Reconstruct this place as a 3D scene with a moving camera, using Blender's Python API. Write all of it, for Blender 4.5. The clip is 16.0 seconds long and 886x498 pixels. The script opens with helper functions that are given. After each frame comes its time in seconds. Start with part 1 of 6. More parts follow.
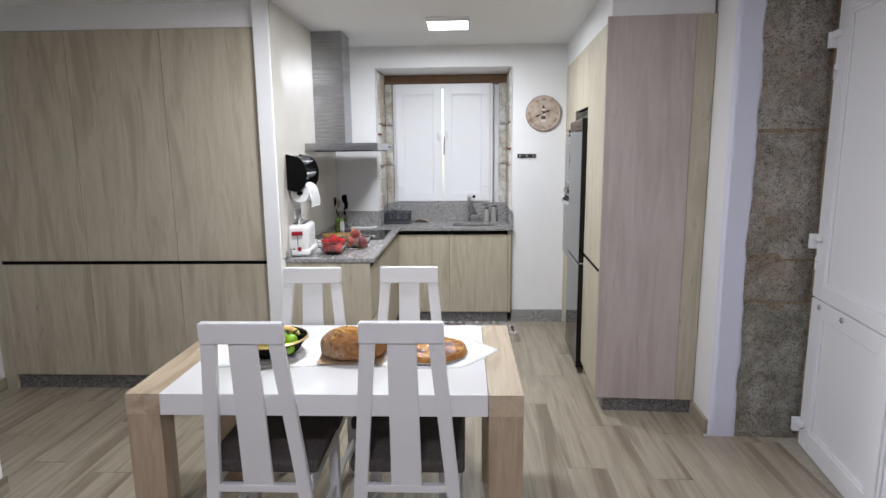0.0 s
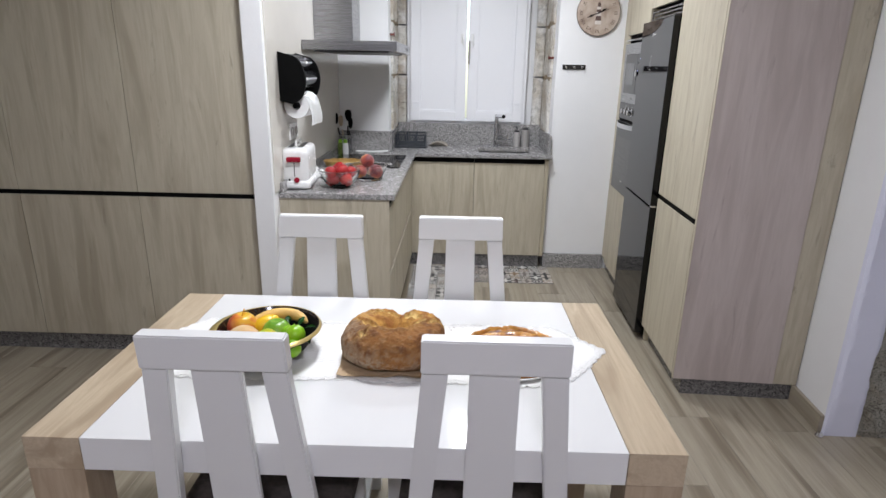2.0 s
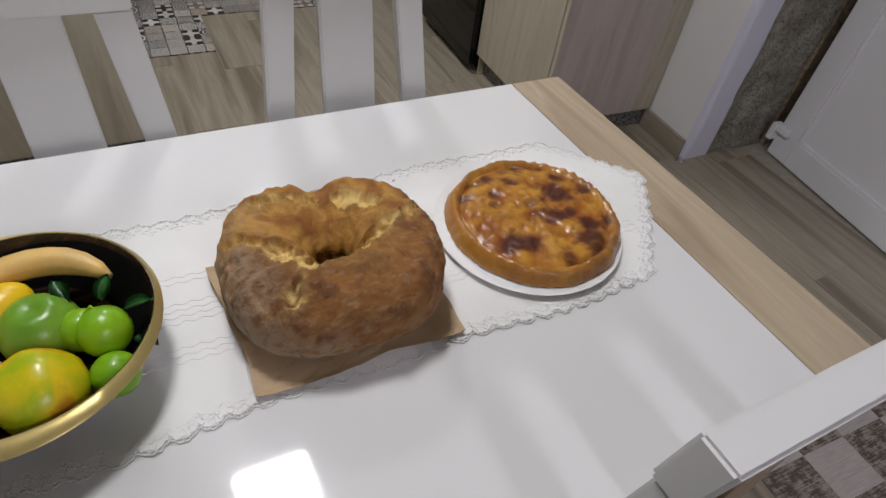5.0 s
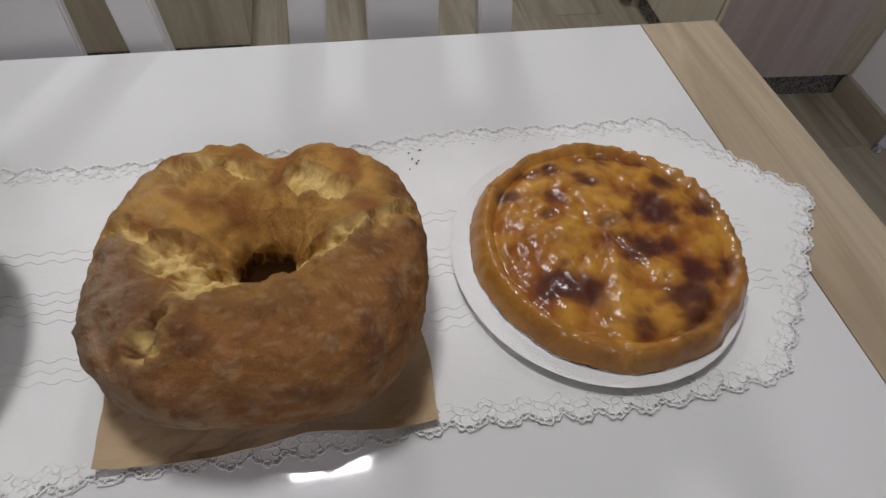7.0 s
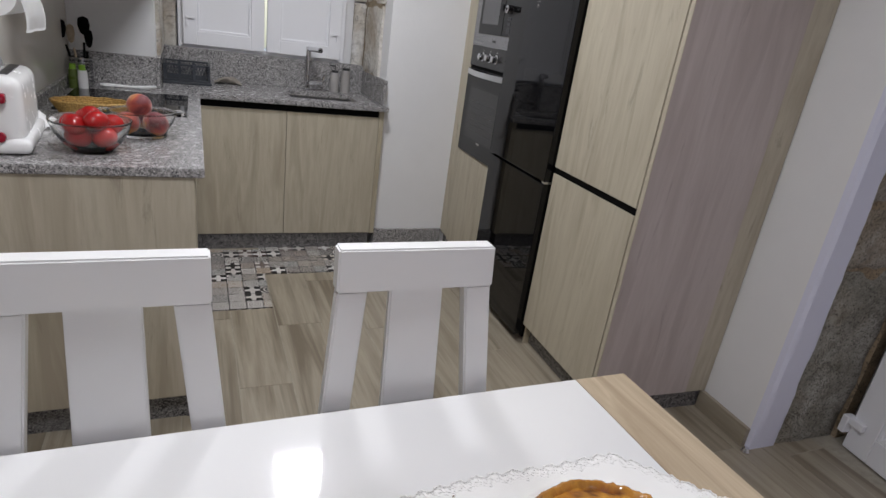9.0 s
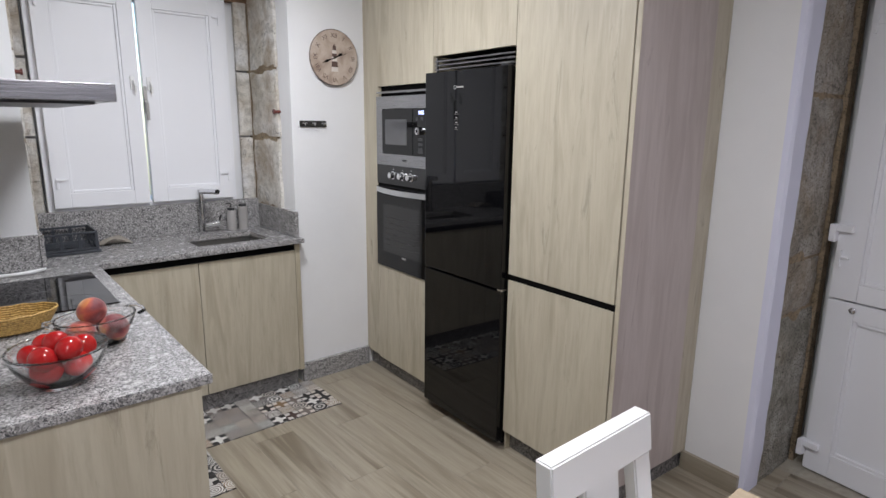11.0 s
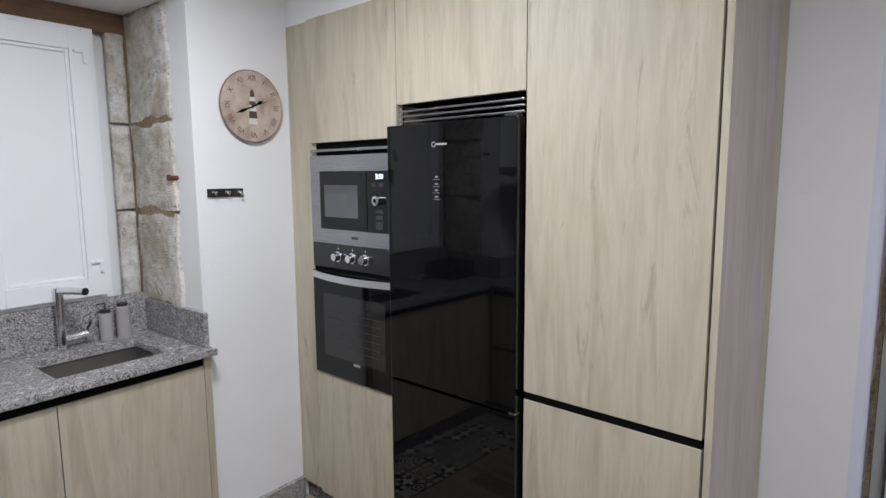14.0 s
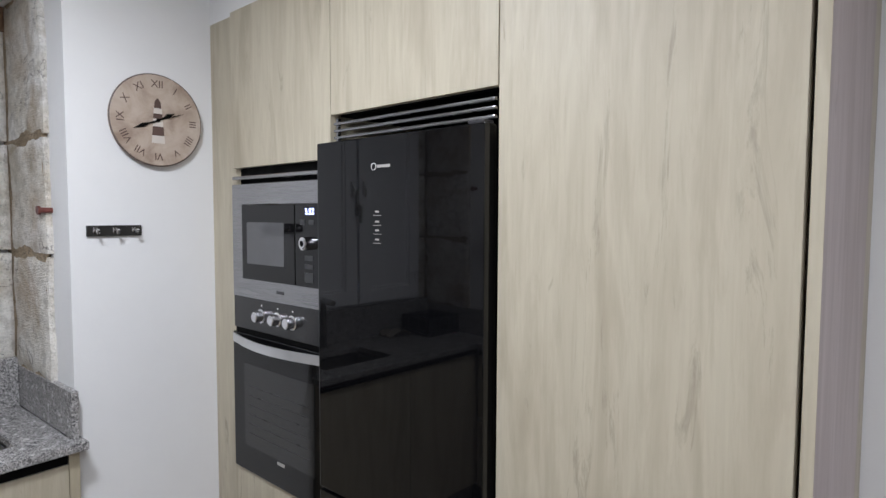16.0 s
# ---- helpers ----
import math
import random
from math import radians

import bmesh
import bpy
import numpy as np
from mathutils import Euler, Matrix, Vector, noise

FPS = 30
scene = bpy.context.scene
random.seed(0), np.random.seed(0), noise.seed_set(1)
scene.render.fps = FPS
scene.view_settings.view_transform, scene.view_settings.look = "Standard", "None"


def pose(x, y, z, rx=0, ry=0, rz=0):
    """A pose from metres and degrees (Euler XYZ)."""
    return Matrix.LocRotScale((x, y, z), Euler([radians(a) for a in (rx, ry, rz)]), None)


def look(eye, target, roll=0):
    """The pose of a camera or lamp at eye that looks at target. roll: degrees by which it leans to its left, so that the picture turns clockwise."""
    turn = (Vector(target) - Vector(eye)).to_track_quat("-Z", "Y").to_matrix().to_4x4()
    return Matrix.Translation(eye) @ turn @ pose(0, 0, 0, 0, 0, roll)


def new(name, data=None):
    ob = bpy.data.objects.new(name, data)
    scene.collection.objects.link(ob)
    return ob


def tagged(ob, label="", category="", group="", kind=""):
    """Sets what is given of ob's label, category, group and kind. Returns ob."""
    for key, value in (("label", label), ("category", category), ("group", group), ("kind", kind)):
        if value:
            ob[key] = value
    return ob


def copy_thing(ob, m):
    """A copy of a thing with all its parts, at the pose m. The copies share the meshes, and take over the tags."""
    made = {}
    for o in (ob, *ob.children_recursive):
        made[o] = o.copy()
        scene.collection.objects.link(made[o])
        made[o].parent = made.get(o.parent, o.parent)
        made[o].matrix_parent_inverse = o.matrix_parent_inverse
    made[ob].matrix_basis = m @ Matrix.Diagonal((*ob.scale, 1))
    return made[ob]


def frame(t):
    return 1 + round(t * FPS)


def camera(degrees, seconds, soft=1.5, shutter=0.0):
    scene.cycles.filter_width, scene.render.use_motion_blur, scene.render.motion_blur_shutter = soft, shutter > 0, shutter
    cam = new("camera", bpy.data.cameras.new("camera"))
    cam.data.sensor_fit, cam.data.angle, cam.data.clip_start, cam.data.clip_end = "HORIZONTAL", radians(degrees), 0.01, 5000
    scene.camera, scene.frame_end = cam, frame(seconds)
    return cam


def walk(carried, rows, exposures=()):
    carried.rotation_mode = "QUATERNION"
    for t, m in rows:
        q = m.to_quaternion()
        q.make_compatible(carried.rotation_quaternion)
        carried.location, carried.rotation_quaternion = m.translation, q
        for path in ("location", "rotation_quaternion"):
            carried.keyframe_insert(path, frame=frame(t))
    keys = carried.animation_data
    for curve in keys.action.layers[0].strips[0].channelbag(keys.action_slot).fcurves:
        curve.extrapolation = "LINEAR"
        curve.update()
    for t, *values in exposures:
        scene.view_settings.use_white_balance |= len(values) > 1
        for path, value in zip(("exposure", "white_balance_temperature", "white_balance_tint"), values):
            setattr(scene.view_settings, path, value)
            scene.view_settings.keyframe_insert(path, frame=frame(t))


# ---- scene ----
cam = camera(75.0, 16.0)
PATH = [
    (0, (0.661, -0.257, 1.569), (0.46, 1.704, 1.235), -0.6),
    (0.5, (0.652, -0.102, 1.54), (0.474, 1.853, 1.156), -0.6),
    (1, (0.641, 0.118, 1.547), (0.478, 2.061, 1.102), -0.1),
    (1.5, (0.517, 0.335, 1.516), (0.346, 2.262, 1.008), 0.6),
    (2, (0.313, 0.558, 1.498), (0.161, 2.46, 0.9), 1.1),
    (2.5, (0.049, 0.754, 1.487), (0.151, 2.644, 0.843), 3.2),
    (3, (-0.139, 0.891, 1.488), (0.262, 2.706, 0.751), 5.0),
    (3.5, (-0.232, 1.0, 1.485), (0.487, 2.614, 0.548), 6.1),
    (4, (-0.183, 1.203, 1.439), (0.578, 2.736, 0.404), 6.4),
    (4.5, (-0.102, 1.359, 1.376), (0.629, 2.722, 0.109), 7.8),
    (5, (-0.047, 1.448, 1.337), (0.645, 2.7, -0.061), 8.8),
    (5.2, (-0.036, 1.477, 1.321), (0.647, 2.692, -0.113), 9.4),
    (7.3, (0.175, 1.66, 1.189), (0.38, 2.852, -0.404), 5.3),
    (7.5, (0.167, 1.658, 1.179), (0.434, 2.973, -0.304), 7.3),
    (8, (0.143, 1.664, 1.215), (0.473, 3.19, -0.035), 8.5),
    (8.5, (0.059, 1.615, 1.289), (0.513, 3.296, 0.305), 9.1),
    (9, (-0.066, 1.559, 1.371), (0.606, 3.302, 0.657), 8.0),
    (9.5, (-0.162, 1.57, 1.413), (0.656, 3.305, 0.846), 6.4),
    (10, (-0.339, 1.653, 1.455), (0.603, 3.355, 0.991), 3.6),
    (10.2, (-0.402, 1.691, 1.485), (0.582, 3.374, 1.039), 2.5),
    (12.3, (-0.598, 2.301, 1.54), (0.811, 3.67, 1.167), 0.5),
    (12.5, (-0.628, 2.377, 1.526), (0.801, 3.729, 1.167), 0.2),
    (13, (-0.605, 2.505, 1.532), (0.841, 3.843, 1.189), -0.2),
    (13.5, (-0.48, 2.606, 1.556), (0.978, 3.936, 1.23), -0.5),
    (14, (-0.328, 2.678, 1.588), (1.151, 4.0, 1.334), -0.4),
    (14.5, (-0.215, 2.743, 1.586), (1.285, 4.051, 1.39), -0.2),
    (15, (-0.058, 2.841, 1.601), (1.469, 4.122, 1.44), 0.3),
    (15.5, (0.041, 2.916, 1.596), (1.584, 4.181, 1.462), 0.5),
    (16, (0.227, 2.958, 1.574), (1.7, 4.306, 1.457), 0.2),
]
EXPOSURES = [(0, 0.25, 6450, 7), (1.5, 0.2, 6400, 8), (2.5, 0.03, 6500, 7), (3.5, -0.18, 6550, 7), (4, -0.3, 6650, 8), (4.5, -0.48, 6700, 8), (5, -0.65, 6750, 9), (6, -0.85, 6750, 8), (7.5, -0.95, 6750, 8), (8, -0.85, 6700, 9), (8.5, -0.66, 6550, 9), (9, -0.42, 6600, 9), (10, -0.1, 6550, 9), (12.5, 0.02, 6500, 9), (15.5, -0.03, 6300, 8), (16, -0.03, 6300, 8)]
walk(cam, [(t, look(eye, target, roll)) for t, eye, target, roll in PATH], EXPOSURES)

# ---- world, lamps ----
A = 3.5                      # the house's axes lean by this against the tall right-hand units
world = bpy.data.worlds.new("world")
scene.world = world
world.use_nodes = True
wn = world.node_tree
sky = wn.nodes.new("ShaderNodeTexSky")
sky.sky_type, sky.sun_disc, sky.sun_elevation, sky.sun_rotation = "NISHITA", False, radians(35), radians(200)
wn.links.new(sky.outputs[0], wn.nodes["Background"].inputs[0])
wn.nodes["Background"].inputs[1].default_value = 0.4
LAMP_W, COOL_W = 27.0, 30.0


def house(x, y, z=0.0, rz=0.0):
    """A pose in the house's own axes."""
    return pose(0, 0, 0, 0, 0, A) @ pose(x, y, z, 0, 0, rz)


def area_lamp(name, m, w, h, watts, colour):
    d = bpy.data.lights.new(name, "AREA")
    d.shape, d.size, d.size_y, d.energy, d.color = "RECTANGLE", w, h, watts, colour
    ob = new(name, d)
    ob.matrix_world = m
    return ob


area_lamp("lamp_light", house(0.52, 3.98, 2.435), 0.27, 0.27, LAMP_W, (0.90, 0.92, 1.0))
# The next two lamps are unseen, added over the table and further back.
area_lamp("lamp_light", house(0.10, 2.42, 2.435), 0.27, 0.27, LAMP_W, (0.91, 0.92, 1.0))
area_lamp("lamp_light", house(0.45, -0.30, 2.435), 0.27, 0.27, COOL_W, (0.85, 0.82, 1.0))

# ---- materials ----


class Nodes:
    """A small builder for node materials."""

    def __init__(self, name, rough=0.5, metal=0.0):
        self.mat = bpy.data.materials.new(name)
        self.mat.use_nodes = True
        self.t = self.mat.node_tree
        self.b = self.t.nodes["Principled BSDF"]
        self.b.inputs["Roughness"].default_value = rough
        self.b.inputs["Metallic"].default_value = metal

    def add(self, kind, **sets):
        n = self.t.nodes.new("ShaderNode" + kind)
        for k, v in sets.items():
            n.inputs[k.replace("_", " ")].default_value = v
        return n

    def link(self, a, b):
        self.t.links.new(a, b)
        return self

    def coord(self, scale=(1, 1, 1), random_shift=0.0, world_space=False):
        src = self.t.nodes.new("ShaderNodeNewGeometry").outputs["Position"] if world_space else self.t.nodes.new("ShaderNodeTexCoord").outputs["Object"]
        m = self.t.nodes.new("ShaderNodeMapping")
        m.inputs["Scale"].default_value = scale
        self.link(src, m.inputs["Vector"])
        if random_shift:
            info = self.t.nodes.new("ShaderNodeObjectInfo")
            mul = self.math("MULTIPLY", info.outputs["Random"], random_shift)
            c = self.t.nodes.new("ShaderNodeCombineXYZ")
            for i in range(3):
                self.link(mul, c.inputs[i])
            self.link(c.outputs[0], m.inputs["Location"])
        return m.outputs[0]

    def noise(self, vec, scale, detail=4.0, rough=0.55, distort=0.0):
        n = self.add("TexNoise", Scale=scale, Detail=detail, Roughness=rough, Distortion=distort)
        self.link(vec, n.inputs["Vector"])
        return n.outputs["Fac"]

    def voronoi(self, vec, scale, feature="F1", out="Distance"):
        n = self.add("TexVoronoi", Scale=scale)
        n.feature = feature
        self.link(vec, n.inputs["Vector"])
        return n.outputs[out]

    def ramp(self, fac, stops, interp="LINEAR"):
        n = self.t.nodes.new("ShaderNodeValToRGB")
        n.color_ramp.interpolation = interp
        e = n.color_ramp.elements
        while len(e) < len(stops):
            e.new(0.5)
        for el, (p, c) in zip(e, stops):
            el.position = p
            el.color = (*c, 1) if isinstance(c, tuple) else (c, c, c, 1)
        self.link(fac, n.inputs[0])
        return n.outputs[0]

    def math(self, op, a, b=None, c=None):
        n = self.t.nodes.new("ShaderNodeMath")
        n.operation = op
        for i, v in enumerate((a, b, c)):
            if v is None:
                continue
            if isinstance(v, (int, float)):
                n.inputs[i].default_value = v
            else:
                self.link(v, n.inputs[i])
        return n.outputs[0]

    def mix(self, fac, a, b, blend="MIX"):
        n = self.t.nodes.new("ShaderNodeMix")
        n.data_type, n.blend_type = "RGBA", blend
        for k, v in ((0, fac), (6, a), (7, b)):
            if isinstance(v, (int, float)):
                n.inputs[k].default_value = v
            elif isinstance(v, tuple):
                n.inputs[k].default_value = (*v, 1)
            else:
                self.link(v, n.inputs[k])
        return n.outputs[2]

    def colour(self, c):
        if isinstance(c, tuple):
            self.b.inputs["Base Color"].default_value = (*c, 1)
        else:
            self.link(c, self.b.inputs["Base Color"])
        return self

    def rough(self, r):
        self.link(r, self.b.inputs["Roughness"])
        return self

    def bump(self, h, dist=0.001, strength=1.0):
        n = self.add("Bump", Strength=strength, Distance=dist)
        self.link(h, n.inputs["Height"])
        self.link(n.outputs[0], self.b.inputs["Normal"])
        return self


def plain(name, colour, rough=0.5, metal=0.0, mottling=0.04, bump=0.0, scale=12.0, coat=0.0, shine=0.5, wear=0.15):
    m = Nodes(name, rough, metal)
    m.b.inputs["Specular IOR Level"].default_value = shine
    v = m.coord()
    f = m.noise(v, scale, 5)
    lo, hi = (tuple(c * (1 - mottling) for c in colour), tuple(min(1, c * (1 + mottling)) for c in colour))
    m.colour(m.ramp(f, [(0.3, lo), (0.7, hi)]))
    m.rough(m.ramp(m.noise(v, scale * 2.3, 3), [(0.3, max(0.02, rough * (1 - wear))), (0.7, min(1.0, rough * (1 + wear)))]))
    if bump:
        m.bump(m.noise(v, scale * 12, 4), bump)
    m.b.inputs["Coat Weight"].default_value = coat
    return m.mat


def wood(name, pale, mid, dark, axis=2, shift=7.0, rough=0.5, streak=1.0, crack=0.35, bump=0.0004, slow=1.05, bend=1.0):
    """Oak decor with its grain along the axis."""
    m = Nodes(name, rough)
    s = [9.0, 9.0, 9.0]
    s[axis] = slow
    v = m.coord(tuple(s), shift)
    broad = m.noise(v, 1.15, 4, 0.55, 1.4 * bend)
    fine = m.noise(v, 4.2, 8, 0.7, 0.9 * bend)
    s2 = [60.0, 60.0, 60.0]
    s2[axis] = 2.0
    v2 = m.coord(tuple(s2), shift)
    fibre = m.noise(v2, 2.0, 5, 0.6)
    base = m.ramp(broad, [(0.36, mid), (0.52, pale), (0.68, tuple(0.5 * (a + b) for a, b in zip(mid, pale)))])
    base = m.mix(m.ramp(fine, [(0.47, 0.0), (0.72, 0.62 * streak)]), base, mid)
    base = m.mix(m.ramp(fibre, [(0.45, 0.0), (0.75, 0.30 * streak)]), base, mid)
    s3 = [22.0, 22.0, 22.0]
    s3[axis] = 3.2
    knots = m.noise(m.coord(tuple(s3), shift * 1.7), 0.75, 6, 0.7, 1.2)
    base = m.mix(m.ramp(knots, [(0.61, 0.0), (0.72, crack)]), base, dark)
    m.colour(base)
    m.bump(m.math("ADD", fibre, m.math("MULTIPLY", fine, 0.6)), bump, 0.6)
    m.rough(m.ramp(fine, [(0.3, rough - 0.06), (0.7, rough + 0.08)]))
    return m.mat


OAK = wood("oak_laminate", (0.51, 0.465, 0.36), (0.385, 0.335, 0.25), (0.20, 0.16, 0.12), crack=0.6, bend=0.45)
# Same oak decor, with the cool light's pink cast mixed into its colours.
PINK_LIT_OAK = wood("pink_lit_oak_laminate", (0.52, 0.455, 0.43), (0.43, 0.368, 0.342), (0.25, 0.20, 0.18), crack=0.45, bend=0.5)
OAK_X = wood("oak_plain_edge", (0.47, 0.42, 0.31), (0.38, 0.33, 0.24), (0.25, 0.2, 0.15))
TABLE_OAK = wood("table_oak", (0.52, 0.425, 0.30), (0.37, 0.285, 0.19), (0.21, 0.145, 0.09), axis=1, shift=3.0, rough=0.45, crack=0.2)
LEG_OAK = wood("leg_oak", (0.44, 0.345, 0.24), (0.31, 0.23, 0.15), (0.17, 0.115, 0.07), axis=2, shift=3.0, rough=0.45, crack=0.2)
PLANK = wood("plank_tile", (0.37, 0.325, 0.25), (0.185, 0.152, 0.108), (0.10, 0.08, 0.055), axis=1, shift=31.0, rough=0.33, streak=0.75, crack=0.35, slow=0.5, bend=0.5, bump=0.0003)
WHITE_WALL = plain("white_plaster", (0.80, 0.80, 0.80), 0.85, mottling=0.012, bump=0.0006, scale=7)
CEIL = plain("white_ceiling", (0.80, 0.80, 0.80), 0.9, mottling=0.01, bump=0.0003, scale=5)
GROUT = plain("grout", (0.36, 0.33, 0.27), 0.9, mottling=0.15, scale=30)
WHITE_PVC = plain("white_pvc", (0.84, 0.845, 0.87), 0.36, mottling=0.004, wear=0.02, scale=3)
CHAIR_WHITE = plain("white_lacquer", (0.71, 0.71, 0.70), 0.33, mottling=0.015, scale=5)
TABLE_WHITE = plain("white_gloss_top", (0.74, 0.74, 0.73), 0.07, mottling=0.012, scale=3, coat=0.3)
GLOSS_WALL = plain("cream_gloss_panel", (0.62, 0.59, 0.53), 0.10, mottling=0.05, scale=2.5)
FABRIC = plain("brown_grey_fabric", (0.075, 0.062, 0.055), 0.95, mottling=0.25, bump=0.001, scale=60)
BLACK = plain("matt_black", (0.003, 0.003, 0.003), 0.7, mottling=0.1, shine=0.08)
BLACK_GLASS = plain("black_glass", (0.003, 0.003, 0.0035), 0.03, mottling=0.05, shine=0.36)
DARK_PLASTIC = plain("dark_plastic", (0.03, 0.03, 0.033), 0.35, mottling=0.1)
GREY_PLASTIC = plain("slate_plastic", (0.038, 0.043, 0.052), 0.45, mottling=0.08)
WHITE_PLASTIC = plain("white_plastic", (0.80, 0.80, 0.79), 0.25, mottling=0.01)
RED_PLASTIC = plain("dark_red_plastic", (0.28, 0.008, 0.025), 0.2, mottling=0.05)
CHROME = plain("chrome", (0.72, 0.72, 0.74), 0.10, 1.0, mottling=0.02)
GOLD = plain("brushed_gold", (0.56, 0.44, 0.17), 0.33, 0.7, mottling=0.05)
PAPER = plain("white_paper", (0.85, 0.85, 0.84), 0.9, mottling=0.02, bump=0.0006, scale=30)
BROWN_PAPER = plain("brown_paper", (0.50, 0.36, 0.215), 0.8, mottling=0.10, bump=0.001, scale=14)
TAUPE = plain("taupe_ceramic", (0.36, 0.345, 0.33), 0.45, mottling=0.06)
GREEN_PLASTIC = plain("green_plastic", (0.22, 0.42, 0.04), 0.35)
RUBBER = plain("rubber", (0.02, 0.02, 0.02), 0.7)


def steel():
    m = Nodes("brushed_steel", 0.3, 1.0)
    v = m.coord((2, 2, 160))
    f = m.noise(v, 3, 4)
    m.colour(m.ramp(f, [(0.3, (0.31, 0.31, 0.32)), (0.7, (0.38, 0.38, 0.39))]))
    m.rough(m.ramp(f, [(0.3, 0.20), (0.7, 0.32)]))
    m.bump(f, 0.0002, 0.5)
    return m.mat


def granite(name="grey_granite", lift=1.0):
    m = Nodes(name, 0.22)
    v = m.coord()
    big = m.voronoi(v, 215.0, out="Color")
    sep = m.t.nodes.new("ShaderNodeSeparateColor")
    m.link(big, sep.inputs[0])
    tone = m.ramp(sep.outputs[0], [(0.0, tuple(c * lift for c in (0.075, 0.073, 0.075))), (0.16, tuple(c * lift for c in (0.22, 0.215, 0.21))), (0.45, tuple(c * lift for c in (0.36, 0.35, 0.345))), (0.8, tuple(c * lift for c in (0.52, 0.505, 0.495)))], "CONSTANT")
    fleck = m.voronoi(v, 420.0, out="Color")
    sep2 = m.t.nodes.new("ShaderNodeSeparateColor")
    m.link(fleck, sep2.inputs[0])
    dark = m.ramp(sep2.outputs[1], [(0.0, 1.0), (0.13, 0.0)], "CONSTANT")
    cloud = m.noise(v, 28, 4)
    tone = m.mix(m.ramp(cloud, [(0.35, 0.0), (0.7, 0.35)]), tone, tuple(c * lift for c in (0.42, 0.40, 0.39)))
    m.colour(m.mix(m.math("MULTIPLY", dark, 0.8), tone, (0.05, 0.05, 0.055)))
    m.rough(m.ramp(cloud, [(0.3, 0.18), (0.7, 0.3)]))
    return m.mat


def stone(name, a, b, c, grit_dark=0.85, stain=0.0):
    m = Nodes(name, 0.93)
    v = m.coord(random_shift=5.0)
    big = m.noise(v, 5, 6, 0.6, 0.5)
    mid = m.noise(v, 26, 6, 0.65)
    grit = m.voronoi(v, 170.0)
    col = m.ramp(big, [(0.28, a), (0.5, b), (0.72, c)])
    col = m.mix(m.ramp(mid, [(0.34, 0.5), (0.55, 0.0)]), col, tuple(x * 0.5 for x in a))
    speck = m.noise(v, 130, 3, 0.7)
    coarse = m.noise(v, 62, 4, 0.75)
    col = m.mix(m.ramp(coarse, [(0.56, 0.0), (0.68, grit_dark * 0.8)]), col, (0.06, 0.052, 0.042))
    col = m.mix(m.ramp(speck, [(0.55, 0.0), (0.64, grit_dark)]), col, (0.04, 0.037, 0.03))
    col = m.mix(m.ramp(speck, [(0.30, 0.55), (0.39, 0.0)]), col, tuple(min(0.85, x * 1.25) for x in c))
    if stain:
        s = m.noise(v, 2.6, 5, 0.6, 1.0)
        col = m.mix(m.ramp(s, [(0.50, 0.0), (0.66, stain)]), col, (0.33, 0.23, 0.12))
    crack = m.noise(v, 3.2, 5, 0.6, 0.8)
    line = m.math("ABSOLUTE", m.math("SUBTRACT", crack, 0.42))
    col = m.mix(m.ramp(line, [(0.0, 0.7), (0.006, 0.0)]), col, (0.05, 0.04, 0.03))
    m.colour(col)
    m.bump(m.math("ADD", m.math("MULTIPLY", mid, 2.2), m.math("ADD", grit, speck)), 0.004, 0.9)
    return m.mat


STEEL = steel()
GRANITE = granite()
GRANITE_DARK = granite("plinth_granite", 0.55)
STONE = stone("granite_block", (0.30, 0.26, 0.195), (0.46, 0.425, 0.36), (0.62, 0.60, 0.55))
STONE_COOL = stone("pale_granite_block", (0.54, 0.49, 0.40), (0.74, 0.71, 0.65), (0.84, 0.83, 0.82), 0.22, 0.6)
PIER = stone("pier_granite", (0.26, 0.235, 0.19), (0.43, 0.395, 0.34), (0.58, 0.55, 0.51), 0.95, 0.35)
# Darker, slightly greener pier granite for the lowest block.
PIER_LOW = stone("lower_pier_granite", (0.20, 0.19, 0.15), (0.35, 0.335, 0.285), (0.50, 0.485, 0.44), 0.95, 0.25)
# White plaster tinted slightly lavender, for the return beside the pier.
LAVENDER_WHITE = plain("lavender_white_plaster", (0.72, 0.73, 0.85), 0.85, mottling=0.012, bump=0.0006, scale=7)
MORTAR = stone("ochre_mortar", (0.24, 0.18, 0.11), (0.34, 0.26, 0.17), (0.42, 0.33, 0.22))
BEAM = wood("old_beam", (0.26, 0.16, 0.10), (0.17, 0.095, 0.055), (0.07, 0.04, 0.025), axis=0, rough=0.8, bump=0.002)


def glass(name="clear_glass", tint=(1, 1, 1), rough=0.0):
    m = Nodes(name, rough)
    m.colour(tint)
    m.b.inputs["Transmission Weight"].default_value = 1.0
    m.b.inputs["IOR"].default_value = 1.48
    return m.mat


GLASS = glass()
BLUE_GLASS = glass("blue_tinted_glass", (0.12, 0.35, 0.75))


def emitter(name, colour, strength):
    m = Nodes(name)
    m.colour(colour)
    m.b.inputs["Emission Color"].default_value = (*colour, 1)
    m.b.inputs["Emission Strength"].default_value = strength
    return m.mat


PANEL_ON = emitter("lit_diffuser", (1.0, 0.98, 0.97), 9.0)
DISPLAY_ON = emitter("lit_digits", (0.45, 0.5, 1.0), 6.0)


